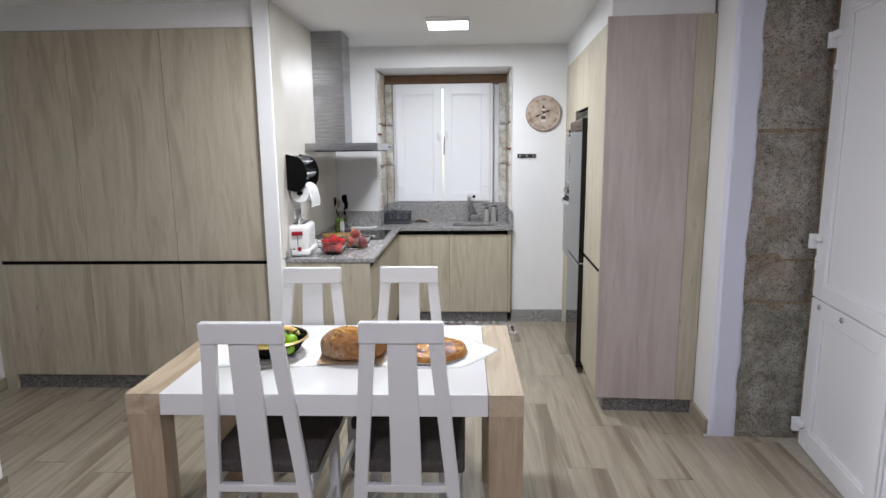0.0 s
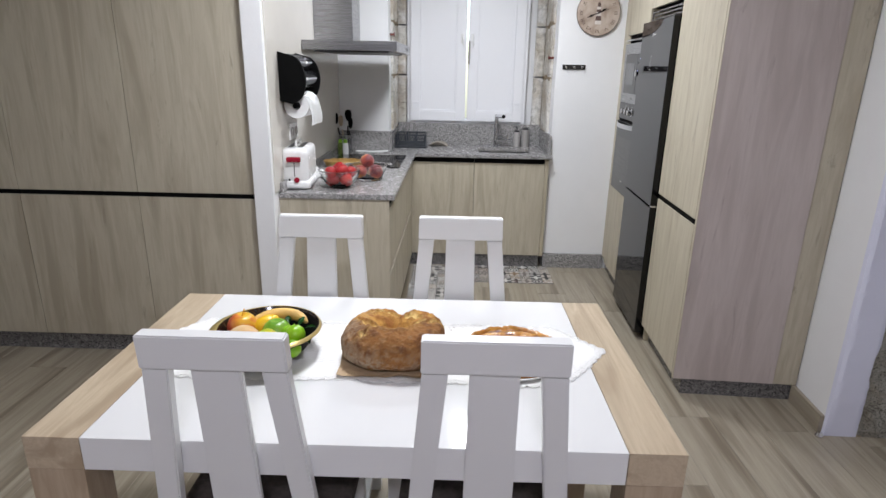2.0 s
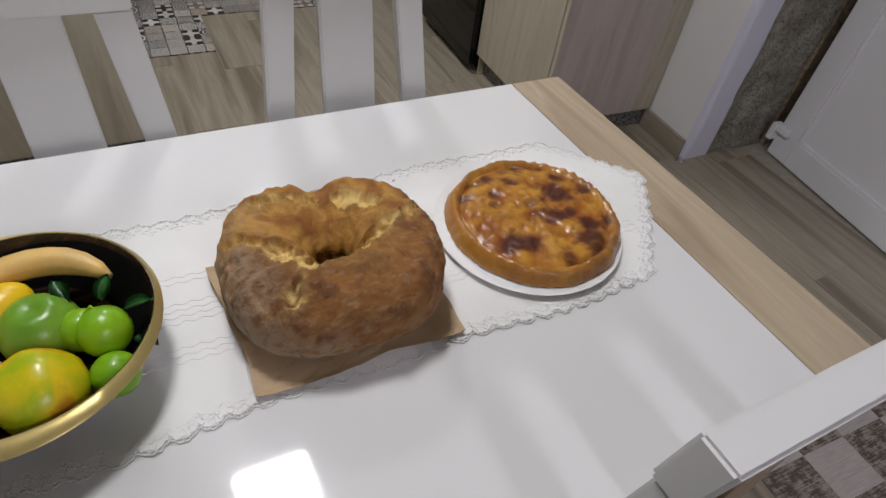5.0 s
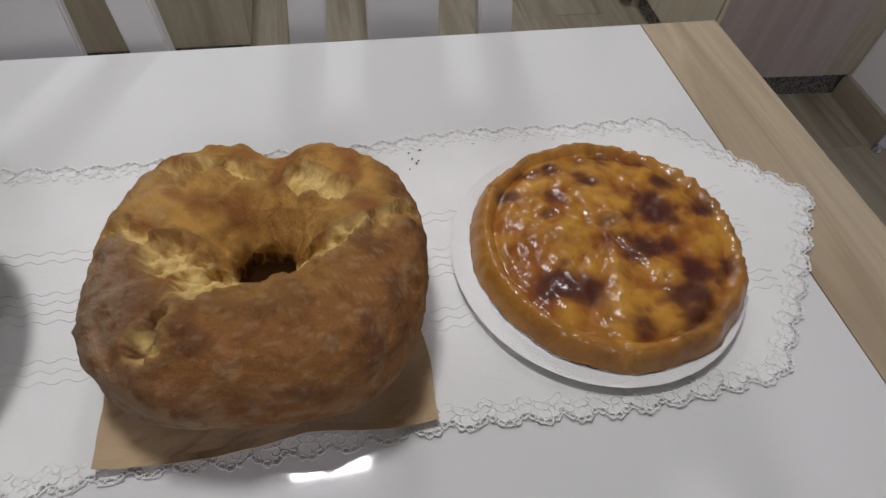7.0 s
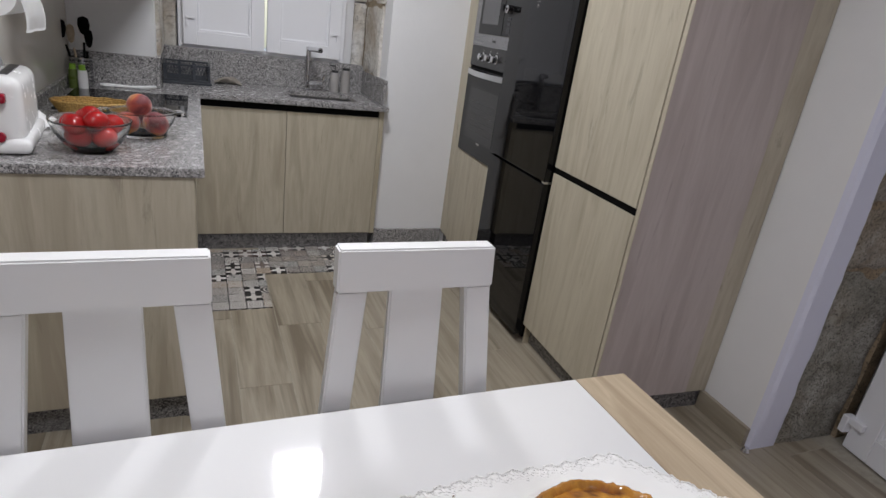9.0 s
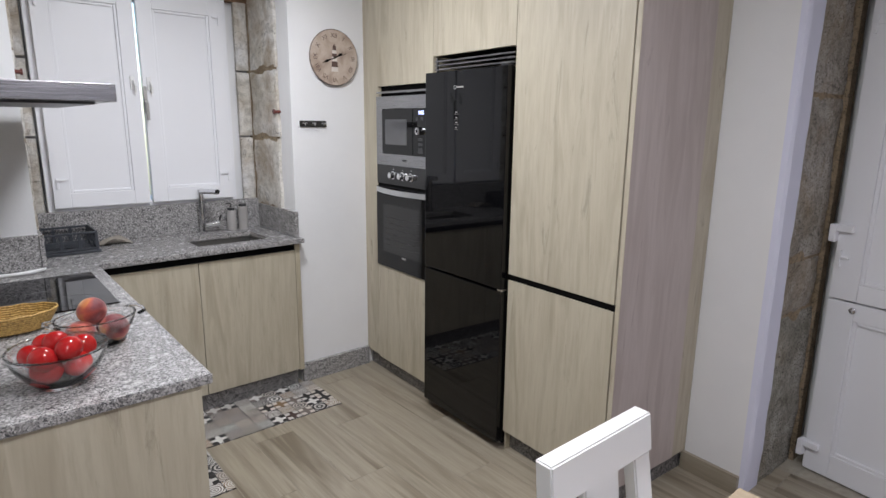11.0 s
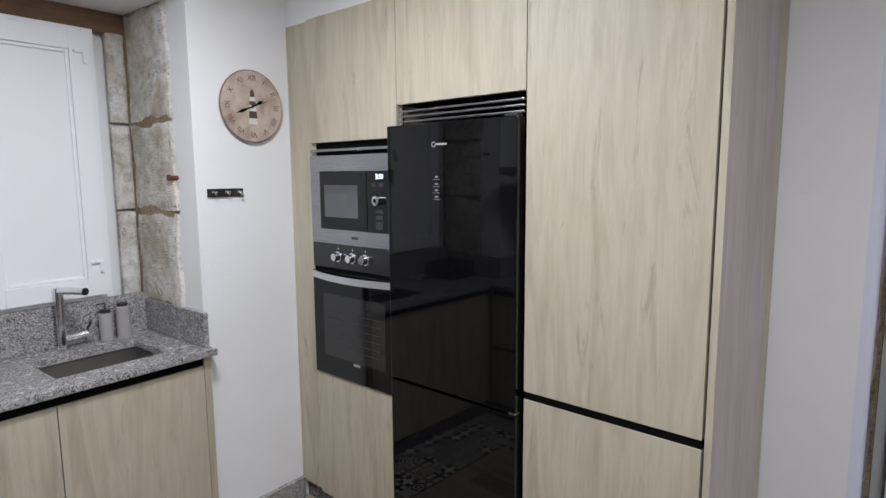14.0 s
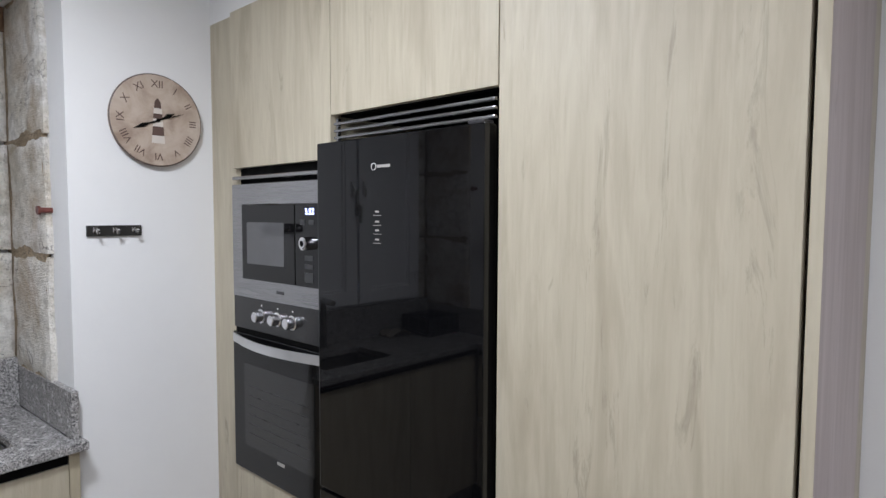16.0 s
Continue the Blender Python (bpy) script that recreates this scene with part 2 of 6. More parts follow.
def fruit(name, a, b, c, rough=0.35, scale=9.0, soft=0.0):
    m = Nodes(name, rough)
    v = m.coord(random_shift=9.0)
    col = m.ramp(m.noise(v, scale, 3, 0.5, 0.4), [(0.36, a), (0.5, b), (0.64, c)])
    col = m.mix(m.ramp(m.noise(v, 120, 3), [(0.5, 0.0), (0.8, 0.25)]), col, tuple(min(1, x * 1.3 + 0.03) for x in b))
    m.colour(col)
    m.bump(m.noise(v, 160, 3), 0.0006, 0.4)
    m.b.inputs["Sheen Weight"].default_value = soft
    m.b.inputs["Subsurface Weight"].default_value = 0.05
    m.b.inputs["Subsurface Radius"].default_value = (0.01, 0.005, 0.003)
    return m.mat


APPLE = fruit("apple_skin", (0.72, 0.46, 0.03), (0.62, 0.22, 0.030), (0.46, 0.055, 0.020), 0.3, 17)
QUINCE = fruit("yellow_green_skin", (0.36, 0.46, 0.008), (0.68, 0.50, 0.010), (0.42, 0.075, 0.012), 0.3, 17)
PEACH_PALE = fruit("pale_peach_skin", (0.58, 0.43, 0.21), (0.60, 0.39, 0.18), (0.56, 0.28, 0.13), 0.8, 10, 0.15)
PEACH = fruit("red_peach_skin", (0.66, 0.33, 0.05), (0.40, 0.06, 0.03), (0.14, 0.015, 0.02), 0.6, 11, 0.4)
LEMON = fruit("lemon_skin", (0.85, 0.58, 0.01), (0.80, 0.50, 0.01), (0.75, 0.45, 0.01), 0.35, 9)
BANANA = fruit("banana_skin", (0.74, 0.50, 0.16), (0.72, 0.46, 0.14), (0.60, 0.38, 0.12), 0.45, 8)
LIME = fruit("lime_skin", (0.14, 0.34, 0.006), (0.21, 0.43, 0.008), (0.28, 0.50, 0.012), 0.32, 9)
GREEN_APPLE = fruit("green_apple_skin", (0.11, 0.27, 0.015), (0.17, 0.34, 0.025), (0.25, 0.42, 0.04), 0.3, 9)
LEAF = fruit("leaf", (0.01, 0.06, 0.01), (0.015, 0.10, 0.015), (0.03, 0.14, 0.02), 0.35, 40)
TOMATO = fruit("tomato_skin", (0.42, 0.012, 0.008), (0.36, 0.008, 0.008), (0.28, 0.007, 0.008), 0.14, 9)


def toned(name, rough=0.6, bump=0.002, coat=0.0, gloss_coat=0.12, speckle=0.35, shine=0.22, grain=0.5):
    """Colour from the mesh's own tone attribute, broken up by crust noise."""
    m = Nodes(name, rough)
    m.b.inputs["Specular IOR Level"].default_value = shine
    att = m.t.nodes.new("ShaderNodeVertexColor")
    att.layer_name = "tone"
    v = m.coord()
    n1 = m.noise(v, 38, 7, 0.7, 0.6)
    n2 = m.noise(v, 210, 4, 0.7)
    col = m.mix(m.ramp(n1, [(0.35, 0.38), (0.5, 0.0)]), att.outputs[0], (0.12, 0.045, 0.015))
    col = m.mix(m.ramp(n2, [(0.58, 0.0), (0.75, speckle)]), col, (0.62, 0.45, 0.25))
    m.colour(col)
    m.bump(m.math("ADD", n1, m.math("MULTIPLY", n2, grain)), bump, 0.8)
    if coat:
        film = m.add("Bump", Strength=0.8, Distance=0.0022)
        m.link(m.noise(v, 55, 3, 0.5, 1.5), film.inputs["Height"])
        m.link(film.outputs[0], m.b.inputs["Coat Normal"])
    m.b.inputs["Coat Weight"].default_value = coat
    m.b.inputs["Coat Roughness"].default_value = gloss_coat
    return m.mat


CRUST = toned("bread_crust", 0.85, 0.006, speckle=0.16)
PIE = toned("egg_washed_pastry", 0.55, 0.0026, 0.75, 0.20, 0.03, 0.12, 0.25)


def lace():
    m = Nodes("white_linen", 0.9)
    v = m.coord()
    w = m.noise(v, 700, 2)
    fold = m.noise(v, 9, 3)
    m.colour(m.ramp(fold, [(0.3, (0.78, 0.775, 0.75)), (0.7, (0.84, 0.835, 0.81))]))
    m.bump(m.math("ADD", w, m.math("MULTIPLY", fold, 6.0)), 0.0008, 0.3)
    return m.mat


LINEN = lace()


def dish_black():
    m = Nodes("brushed_black_lacquer", 0.16)
    v = m.coord((3.0, 40.0, 3.0))
    f = m.noise(v, 3.0, 5, 0.6, 1.0)
    m.colour(m.ramp(f, [(0.42, (0.008, 0.006, 0.005)), (0.62, (0.05, 0.025, 0.012)), (0.75, (0.12, 0.065, 0.03))]))
    return m.mat


DISH_BLACK = dish_black()


def wicker_mat():
    m = Nodes("golden_wicker", 0.6)
    v = m.coord((1, 1, 1))
    f = m.noise(v, 150, 3)
    m.colour(m.ramp(f, [(0.3, (0.22, 0.12, 0.03)), (0.6, (0.52, 0.33, 0.10)), (0.8, (0.62, 0.42, 0.16))]))
    m.bump(f, 0.002)
    return m.mat


WICKER = wicker_mat()


def tile_rug():
    """A vinyl runner printed with small patterned tiles."""
    m = Nodes("patterned_tile_print", 0.55)
    sep = m.t.nodes.new("ShaderNodeSeparateXYZ")
    m.link(m.coord((1 / 0.078,) * 3), sep.inputs[0])
    cells, local = [], []
    for i in (0, 1):
        cells.append(m.math("FLOOR", sep.outputs[i]))
        local.append(m.math("SUBTRACT", m.math("SUBTRACT", sep.outputs[i], cells[-1]), 0.5))
    comb = m.t.nodes.new("ShaderNodeCombineXYZ")
    m.link(cells[0], comb.inputs[0])
    m.link(cells[1], comb.inputs[1])
    wn_ = m.t.nodes.new("ShaderNodeTexWhiteNoise")
    m.link(comb.outputs[0], wn_.inputs["Vector"])
    r1 = wn_.outputs["Value"]
    sc = m.t.nodes.new("ShaderNodeSeparateColor")
    m.link(wn_.outputs["Color"], sc.inputs[0])
    r2, r3 = sc.outputs[1], sc.outputs[2]
    ax, ay = m.math("ABSOLUTE", local[0]), m.math("ABSOLUTE", local[1])
    d = m.math("POWER", m.math("ADD", m.math("MULTIPLY", ax, ax), m.math("MULTIPLY", ay, ay)), 0.5)
    ring = m.math("GREATER_THAN", m.math("SINE", m.math("MULTIPLY", d, m.math("ADD", 22.0, m.math("MULTIPLY", r2, 24.0)))), 0.1)
    diag = m.math("GREATER_THAN", m.math("SINE", m.math("MULTIPLY", m.math("ADD", ax, ay), 30.0)), 0.15)
    grid_ = m.math("GREATER_THAN", m.math("MULTIPLY", m.math("SINE", m.math("MULTIPLY", ax, 38.0)), m.math("SINE", m.math("MULTIPLY", ay, 38.0))), 0.0)
    petal = m.math("GREATER_THAN", m.math("MULTIPLY", ax, ay), m.math("MULTIPLY", d, 0.12))
    pat = m.mix(m.math("GREATER_THAN", r1, 0.3), ring, diag)
    pat = m.mix(m.math("GREATER_THAN", r1, 0.55), pat, petal)
    pat = m.mix(m.math("GREATER_THAN", r1, 0.82), pat, grid_)
    pale = m.ramp(r3, [(0.0, (0.66, 0.65, 0.62)), (0.4, (0.52, 0.50, 0.47)), (0.8, (0.58, 0.53, 0.47))], "CONSTANT")
    deep = m.ramp(r2, [(0.0, (0.018, 0.017, 0.018)), (0.5, (0.06, 0.032, 0.028)), (0.72, (0.17, 0.14, 0.125)), (0.9, (0.22, 0.14, 0.075))], "CONSTANT")
    swap = m.math("GREATER_THAN", r3, 0.62)
    col = m.mix(pat, m.mix(swap, pale, deep), m.mix(swap, deep, pale))
    line = m.math("GREATER_THAN", m.math("MAXIMUM", ax, ay), 0.475)
    m.colour(m.mix(line, col, (0.05, 0.048, 0.05)))
    return m.mat


def patch_rug():
    """A woven rug: worn pale and brown blocks, with scrolls on some of them."""
    m = Nodes("worn_patchwork_weave", 0.95)
    v = m.coord()
    sep = m.t.nodes.new("ShaderNodeSeparateXYZ")
    m.link(v, sep.inputs[0])
    cx = m.math("FLOOR", m.math("MULTIPLY", sep.outputs[0], 1 / 0.155))
    cy = m.math("FLOOR", m.math("MULTIPLY", sep.outputs[1], 1 / 0.13))
    par = m.math("MODULO", m.math("ABSOLUTE", m.math("ADD", cx, cy)), 2.0)
    wear = m.noise(m.coord((4, 60, 4)), 4, 5, 0.7)
    scroll = m.math("SINE", m.math("MULTIPLY", m.noise(v, 11, 0.5, 0.3, 1.2), 75.0))
    worn = m.noise(v, 38, 5, 0.75)
    brown = m.mix(m.ramp(m.math("ADD", m.math("MULTIPLY", wear, 0.45), m.math("MULTIPLY", worn, 0.55)), [(0.46, 0.0), (0.56, 0.75)]), (0.085, 0.062, 0.048), (0.36, 0.32, 0.28))
    pale = m.mix(m.ramp(wear, [(0.35, 0.0), (0.65, 0.7)]), (0.44, 0.41, 0.39), (0.30, 0.265, 0.24))
    col = m.mix(par, pale, brown)
    band = m.math("GREATER_THAN", sep.outputs[1], 0.43)
    lines = m.math("GREATER_THAN", scroll, 0.25)
    deco = m.mix(lines, (0.10, 0.085, 0.075), (0.50, 0.47, 0.43))
    m.colour(m.mix(band, col, deco))
    m.bump(m.noise(v, 400, 2), 0.002)
    return m.mat


TILE_RUG, PATCH_RUG = tile_rug(), patch_rug()


def clock_face():
    m = Nodes("aged_clock_face", 0.5)
    v = m.coord()
    n = m.noise(v, 12, 6, 0.6, 0.5)
    col = m.ramp(n, [(0.3, (0.30, 0.22, 0.17)), (0.5, (0.47, 0.38, 0.31)), (0.7, (0.56, 0.48, 0.41))])
    m.colour(col)
    return m.mat


CLOCK_FACE = clock_face()
CLOCK_DARK = plain("faded_brown_ink", (0.10, 0.06, 0.05), 0.6)
CLOCK_PALE = plain("faded_white_ink", (0.66, 0.61, 0.56), 0.6)

# ---- mesh helpers ----


def box(bm, x0, x1, y0, y1, z0, z1, bevel=0.0, seg=2):
    """A box with its edges eased; returns its corners."""
    got = bmesh.ops.create_cube(bm, size=1.0)["verts"]
    for v in got:
        v.co = Vector(((x0 + x1) / 2 + v.co.x * (x1 - x0), (y0 + y1) / 2 + v.co.y * (y1 - y0), (z0 + z1) / 2 + v.co.z * (z1 - z0)))
    if bevel:
        edges = list({e for v in got for e in v.link_edges})
        bmesh.ops.bevel(bm, geom=edges, offset=bevel, segments=seg, profile=0.6, affect="EDGES")
    return got


def prism(bm, outline, lift, thick):
    """A flat outline (x, y) pulled up from z = lift by thick."""
    low = [bm.verts.new((x, y, lift)) for x, y in outline]
    top = [bm.verts.new((x, y, lift + thick)) for x, y in outline]
    bm.faces.new(top)
    bm.faces.new(low[::-1])
    n = len(low)
    for i in range(n):
        bm.faces.new((low[i], low[(i + 1) % n], top[(i + 1) % n], top[i]))


def lathe(bm, profile, n=32, sx=1.0, sy=1.0, cx=0.0, cy=0.0, cz=0.0):
    """A profile of (radius, height) turned round z."""
    rings = []
    for r, z in profile:
        if r < 1e-6:
            rings.append([bm.verts.new((cx, cy, cz + z))])
        else:
            rings.append([bm.verts.new((cx + sx * r * math.cos(2 * math.pi * i / n), cy + sy * r * math.sin(2 * math.pi * i / n), cz + z)) for i in range(n)])
    for a, b in zip(rings, rings[1:]):
        for i in range(n):
            j = (i + 1) % n
            if len(a) == 1 and len(b) == 1:
                continue
            if len(a) == 1:
                bm.faces.new((a[0], b[j], b[i]))
            elif len(b) == 1:
                bm.faces.new((a[i], a[j], b[0]))
            else:
                bm.faces.new((a[i], a[j], b[j], b[i]))


def tube(bm, pts, r, n=10, closed=False):
    """A round rod along points; r a number or one per point."""
    pts = [Vector(p) for p in pts]
    rs = r if isinstance(r, (list, tuple)) else [r] * len(pts)
    rings = []
    side = None
    for i, p in enumerate(pts):
        a, b = (pts[i - 1], pts[(i + 1) % len(pts)]) if closed else (pts[max(i - 1, 0)], pts[min(i + 1, len(pts) - 1)])
        d = (b - a).normalized()
        if side is None:
            side = d.orthogonal().normalized()
        side = (side - d * side.dot(d)).normalized()
        up = d.cross(side)
        rings.append([bm.verts.new(p + rs[i] * (math.cos(2 * math.pi * k / n) * side + math.sin(2 * math.pi * k / n) * up)) for k in range(n)])
    pairs = list(zip(rings, rings[1:])) + ([(rings[-1], rings[0])] if closed else [])
    for a, b in pairs:
        for k in range(n):
            bm.faces.new((a[k], a[(k + 1) % n], b[(k + 1) % n], b[k]))
    if not closed:
        bm.faces.new(rings[0][::-1])
        bm.faces.new(rings[-1])


def disc_rod(bm, a, b, r, n=20):
    tube(bm, [a, b], r, n)


def finish(name, bm, mat, smooth=False):
    bmesh.ops.recalc_face_normals(bm, faces=bm.faces)
    me = bpy.data.meshes.new(name)
    bm.to_mesh(me)
    bm.free()
    me.materials.append(mat)
    if smooth:
        me.shade_smooth()
        if smooth != "all":
            me.set_sharp_from_angle(angle=radians(35))
    return me


def part(name, bm, mat, parent, label="", smooth=False, at=None):
    """One mesh under a thing or a part."""
    ob = new(name, finish(name, bm, mat, smooth))
    ob.parent = parent
    if at is not None:
        ob.matrix_basis = at
    return tagged(ob, label)


def thing(name, m, label, category, group=""):
    ob = new(name)
    ob.empty_display_size = 0.1
    ob.matrix_basis = m
    return tagged(ob, label, category, group)


def solid(name, bm, mat, m, label, category, group="", smooth=False):
    """A thing that is one mesh."""
    ob = new(name, finish(name, bm, mat, smooth))
    ob.matrix_basis = m
    return tagged(ob, label, category, group)


def setting(name, bm, mat, m, label="", smooth=False):
    ob = new(name, finish(name, bm, mat, smooth))
    ob.matrix_basis = m
    return tagged(ob, label, kind="structure")


def bx(*dims, bevel=0.0):
    bm = bmesh.new()
    box(bm, *dims, bevel=bevel)
    return bm


HOUSE, PLAIN = house(0, 0), pose(0, 0, 0)

# ---- the setting ----
CEIL_Z = 2.47
floor = setting("floor", bx(-4.2, 3.4, -3.2, 6.6, -0.12, -0.0015), GROUT, HOUSE, "wood-look plank tile floor with thin pale grout joints")
setting("ceiling", bx(-4.2, 3.4, -3.2, 6.6, CEIL_Z, CEIL_Z + 0.12), CEIL, HOUSE, "smooth white painted ceiling")
bm = bmesh.new()
box(bm, -0.70, -0.155, 4.92, 5.80, 0, CEIL_Z)
box(bm, 1.055, 3.2, 4.92, 5.80, 0, CEIL_Z)
box(bm, -0.155, 1.055, 4.92, 5.80, 2.29, CEIL_Z)
box(bm, -0.155, -0.04, 5.475, 5.80, 0, 2.29)
box(bm, 0.885, 1.055, 5.475, 5.80, 0, 2.29)
box(bm, -0.04, 0.885, 5.475, 5.80, 0, 1.08)
box(bm, -0.04, 0.885, 5.475, 5.80, 2.195, 2.29)
setting("wall_north", bm, WHITE_WALL, HOUSE, "white plastered thick wall with a deep window recess")
bm = bmesh.new()
box(bm, -0.624, -0.53, 3.262, 4.92, 0, CEIL_Z, bevel=0.004)
setting("wall_partition", bm, WHITE_WALL, HOUSE, "white partition end between tall units and worktop")
setting("wall_panel", bx(-0.5298, -0.524, 3.285, 4.919, 0.90, CEIL_Z), GLOSS_WALL, HOUSE, "glossy cream splashback panel on the side wall")
setting("wall_west", bx(-2.75, -2.50, 2.11, 3.95, 0, CEIL_Z), WHITE_WALL, HOUSE, "white plastered wall beside the tall units")
setting("wall_corner", bx(-4.0, -1.53, -3.0, 2.11, 0, CEIL_Z, bevel=0.004), WHITE_WALL, HOUSE, "white plastered wall corner by the dining area")
setting("wall_units", bx(-2.75, -0.60, 3.93, 4.10, 0, CEIL_Z), WHITE_WALL, HOUSE, "plain wall behind the tall units")
setting("soffit", bx(-2.50, -0.624, 3.32, 3.93, 2.322, CEIL_Z), WHITE_WALL, HOUSE, "white boxing over the tall oak units")
setting("wall_south", bx(-4.0, 3.2, -3.2, -3.0, 0, CEIL_Z), WHITE_WALL, HOUSE, "plain white wall at the far end of the room")
bm = bmesh.new()
box(bm, 1.808, 3.2, 2.99, 5.2, 0, CEIL_Z)
box(bm, 1.808, 1.90, 2.884, 2.99, 0, CEIL_Z)
box(bm, 1.808, 1.822, 2.874, 2.884, 0, CEIL_Z)
setting("wall_east", bm, WHITE_WALL, PLAIN, "white plastered wall beside the tall units")
setting("wall_door", bx(2.40, 3.2, 1.7, 2.9, 0, CEIL_Z), WHITE_WALL, PLAIN, "wall closing the door recess")
bm = bmesh.new()
box(bm, 2.13, 3.2, -3.1, 1.93, 0, CEIL_Z)
box(bm, 2.13, 2.4, 1.92, 2.872, 2.36, CEIL_Z)
setting("wall_southeast", bm, WHITE_WALL, PLAIN, "white wall beyond the door")
setting("soffit", bx(-0.15, 1.838, 0.022, 0.56, 2.251, CEIL_Z), WHITE_WALL, pose(1.201, 4.96, 0, 0, 0, -89.05), "white boxing over the tall oak units")

# plinths and skirting
setting("baseboard", bx(1.055, 1.52, 4.898, 4.919, 0, 0.115, bevel=0.002), GRANITE, HOUSE, "grey granite skirting")
setting("baseboard", bx(-0.019, 0, 0.01, 0.27, 0, 0.085, bevel=0.002), PLANK, pose(1.808, 2.862, 0), "wood-look tile skirting")
setting("baseboard", bx(-2.50, -2.488, 2.12, 3.33, 0, 0.085, bevel=0.002), PLANK, HOUSE, "wood-look tile skirting")
setting("baseboard", bx(-2.49, -1.53, 2.11, 2.122, 0, 0.085, bevel=0.002), PLANK, HOUSE, "wood-look tile skirting")
setting("baseboard", bx(-1.53, -1.518, -1.0, 2.122, 0, 0.085, bevel=0.002), PLANK, HOUSE, "wood-look tile skirting")


def rough_sheet(x0, x1, z0, z1, nx, nz, amp, freq, seed, ragged=0.0, ragged_side=1, thick=0.02):
    """A slab facing -y with a rough face; one upright edge may be ragged. Its back is at y = 0."""
    bm = bmesh.new()
    grid = {}
    for i in range(nx + 1):
        for k in range(nz + 1):
            u, w = i / nx, k / nz
            x, z = x0 + (x1 - x0) * u, z0 + (z1 - z0) * w
            if ragged:
                e = ragged * (noise.fractal(Vector((seed, z * 5, 0.3)), 0.9, 2.1, 5))
                x += e * (u if ragged_side > 0 else 1 - u)
            edge = min(u, 1 - u, w, 1 - w)
            d = amp * noise.fractal(Vector((x * freq + seed, z * freq, seed * 2.0)), 0.7, 2.1, 4)
            d -= 0.35 * thick * max(0.0, 1 - edge * 14)
            grid[i, k] = bm.verts.new((x, -thick - d * 0.8, z))
    for i in range(nx):
        for k in range(nz):
            bm.faces.new((grid[i, k], grid[i + 1, k], grid[i + 1, k + 1], grid[i, k + 1]))
    rim = [grid[i, 0] for i in range(nx)] + [grid[nx, k] for k in range(nz)] + [grid[i, nz] for i in range(nx, 0, -1)] + [grid[0, k] for k in range(nz, 0, -1)]
    back = [bm.verts.new((v.co.x, 0, v.co.z)) for v in rim]
    for a in range(len(rim)):
        b = (a + 1) % len(rim)
        bm.faces.new((rim[a], rim[b], back[b], back[a]))
    bm.faces.new(back)
    return bm


SPLAY = pose(1.808, 2.876, 0, 0, 0, 1.5) @ pose(-1.803, 0, 0)       # the pier runs back at a slight angle
# stone pier beside the door, with the plaster's ragged edge over it
pier = setting("wall_pier", bx(1.90, 2.34, -0.018, 0, 0, CEIL_Z), MORTAR, SPLAY, "ochre mortar bed of the granite pier")
for k, (z0, z1) in enumerate(((0.0, 0.755), (0.762, 0.985), (0.998, 1.645), (1.662, CEIL_Z))):
    part("stone", rough_sheet(1.895 if k != 2 else 1.89, 2.285 - 0.015 * (k % 2), z0, z1, 30, 50, 0.010, 5, 3.1 * k + 1, 0.012, 1, 0.026), PIER_LOW if k == 0 else PIER, pier, "weathered grey granite block", True)
setting("plaster_edge", rough_sheet(1.803, 1.935, 0, CEIL_Z, 10, 240, 0.0015, 6, 5.0, 0.014, 1, 0.034), LAVENDER_WHITE, SPLAY, "white plaster return with a ragged hand-cut edge", True)
part("stone", bx(2.27, 2.33, -0.04, 0.0, 0, CEIL_Z), MORTAR, pier)

# stones of the window recess: sides and the strips beside the frame
recess = setting("window_reveal", bx(-0.155, 1.055, 5.415, 5.474, 2.205, 2.289), BEAM, HOUSE, "old brown wooden lintel beam over the window")
for side in (-1, 1):
    for k, (z0, z1) in enumerate(((1.035, 1.435), (1.447, 1.815), (1.828, 2.29))):
        x = 1.055 if side > 0 else -0.155
        m = house(x, 5.0, 0, -90 if side > 0 else 90)
        a, b = (-0.41, -0.062) if side > 0 else (0.062, 0.41)
        bm = rough_sheet(a, b, z0, z1, 26, 30, 0.007, 6, 11.0 * k + side, 0.014, -side if side < 0 else 1, 0.022)
        part("stone", bm, STONE_COOL, recess, "pale weathered granite jamb stone", True, at=house(0, 0).inverted() @ m)
        bm = rough_sheet(0.0, 0.075, z0, z1, 6, 30, 0.006, 7, 7.0 * k + side, 0, 1, 0.03)
        part("stone", bm, STONE_COOL, recess, "narrow granite jamb stone", True, at=pose(0.962 if side > 0 else -0.142, 5.45, 0))
    m = house(1.055 if side > 0 else -0.155, 5.0, 0, -90 if side > 0 else 90)
    bm = bx(-0.47 if side > 0 else 0.078, -0.078 if side > 0 else 0.47, -0.017, -0.001, 1.03, 2.289)
    part("mortar", bm, MORTAR, recess, "", at=house(0, 0).inverted() @ m)
part("soffit_stone", rough_sheet(-0.15, 1.05, 4.985, 5.45, 40, 20, 0.006, 5, 31.0, 0, 1, 0.012), STONE_COOL, recess, "grey stone ceiling of the recess", True, at=pose(0, 0, 2.29, -90, 0, 0) @ Matrix.Diagonal((1, 1, -1, 1)))

# ---- kitchen units ----


def door_part(parent, x0, x1, z0, z1, t=0.019, name="door", label=""):
    """A flat oak front facing -y, its face at y = 0."""
    return part(name, bx(x0 + 0.0015, x1 - 0.0015, 0, t, z0, z1, bevel=0.0012), OAK, parent, label)


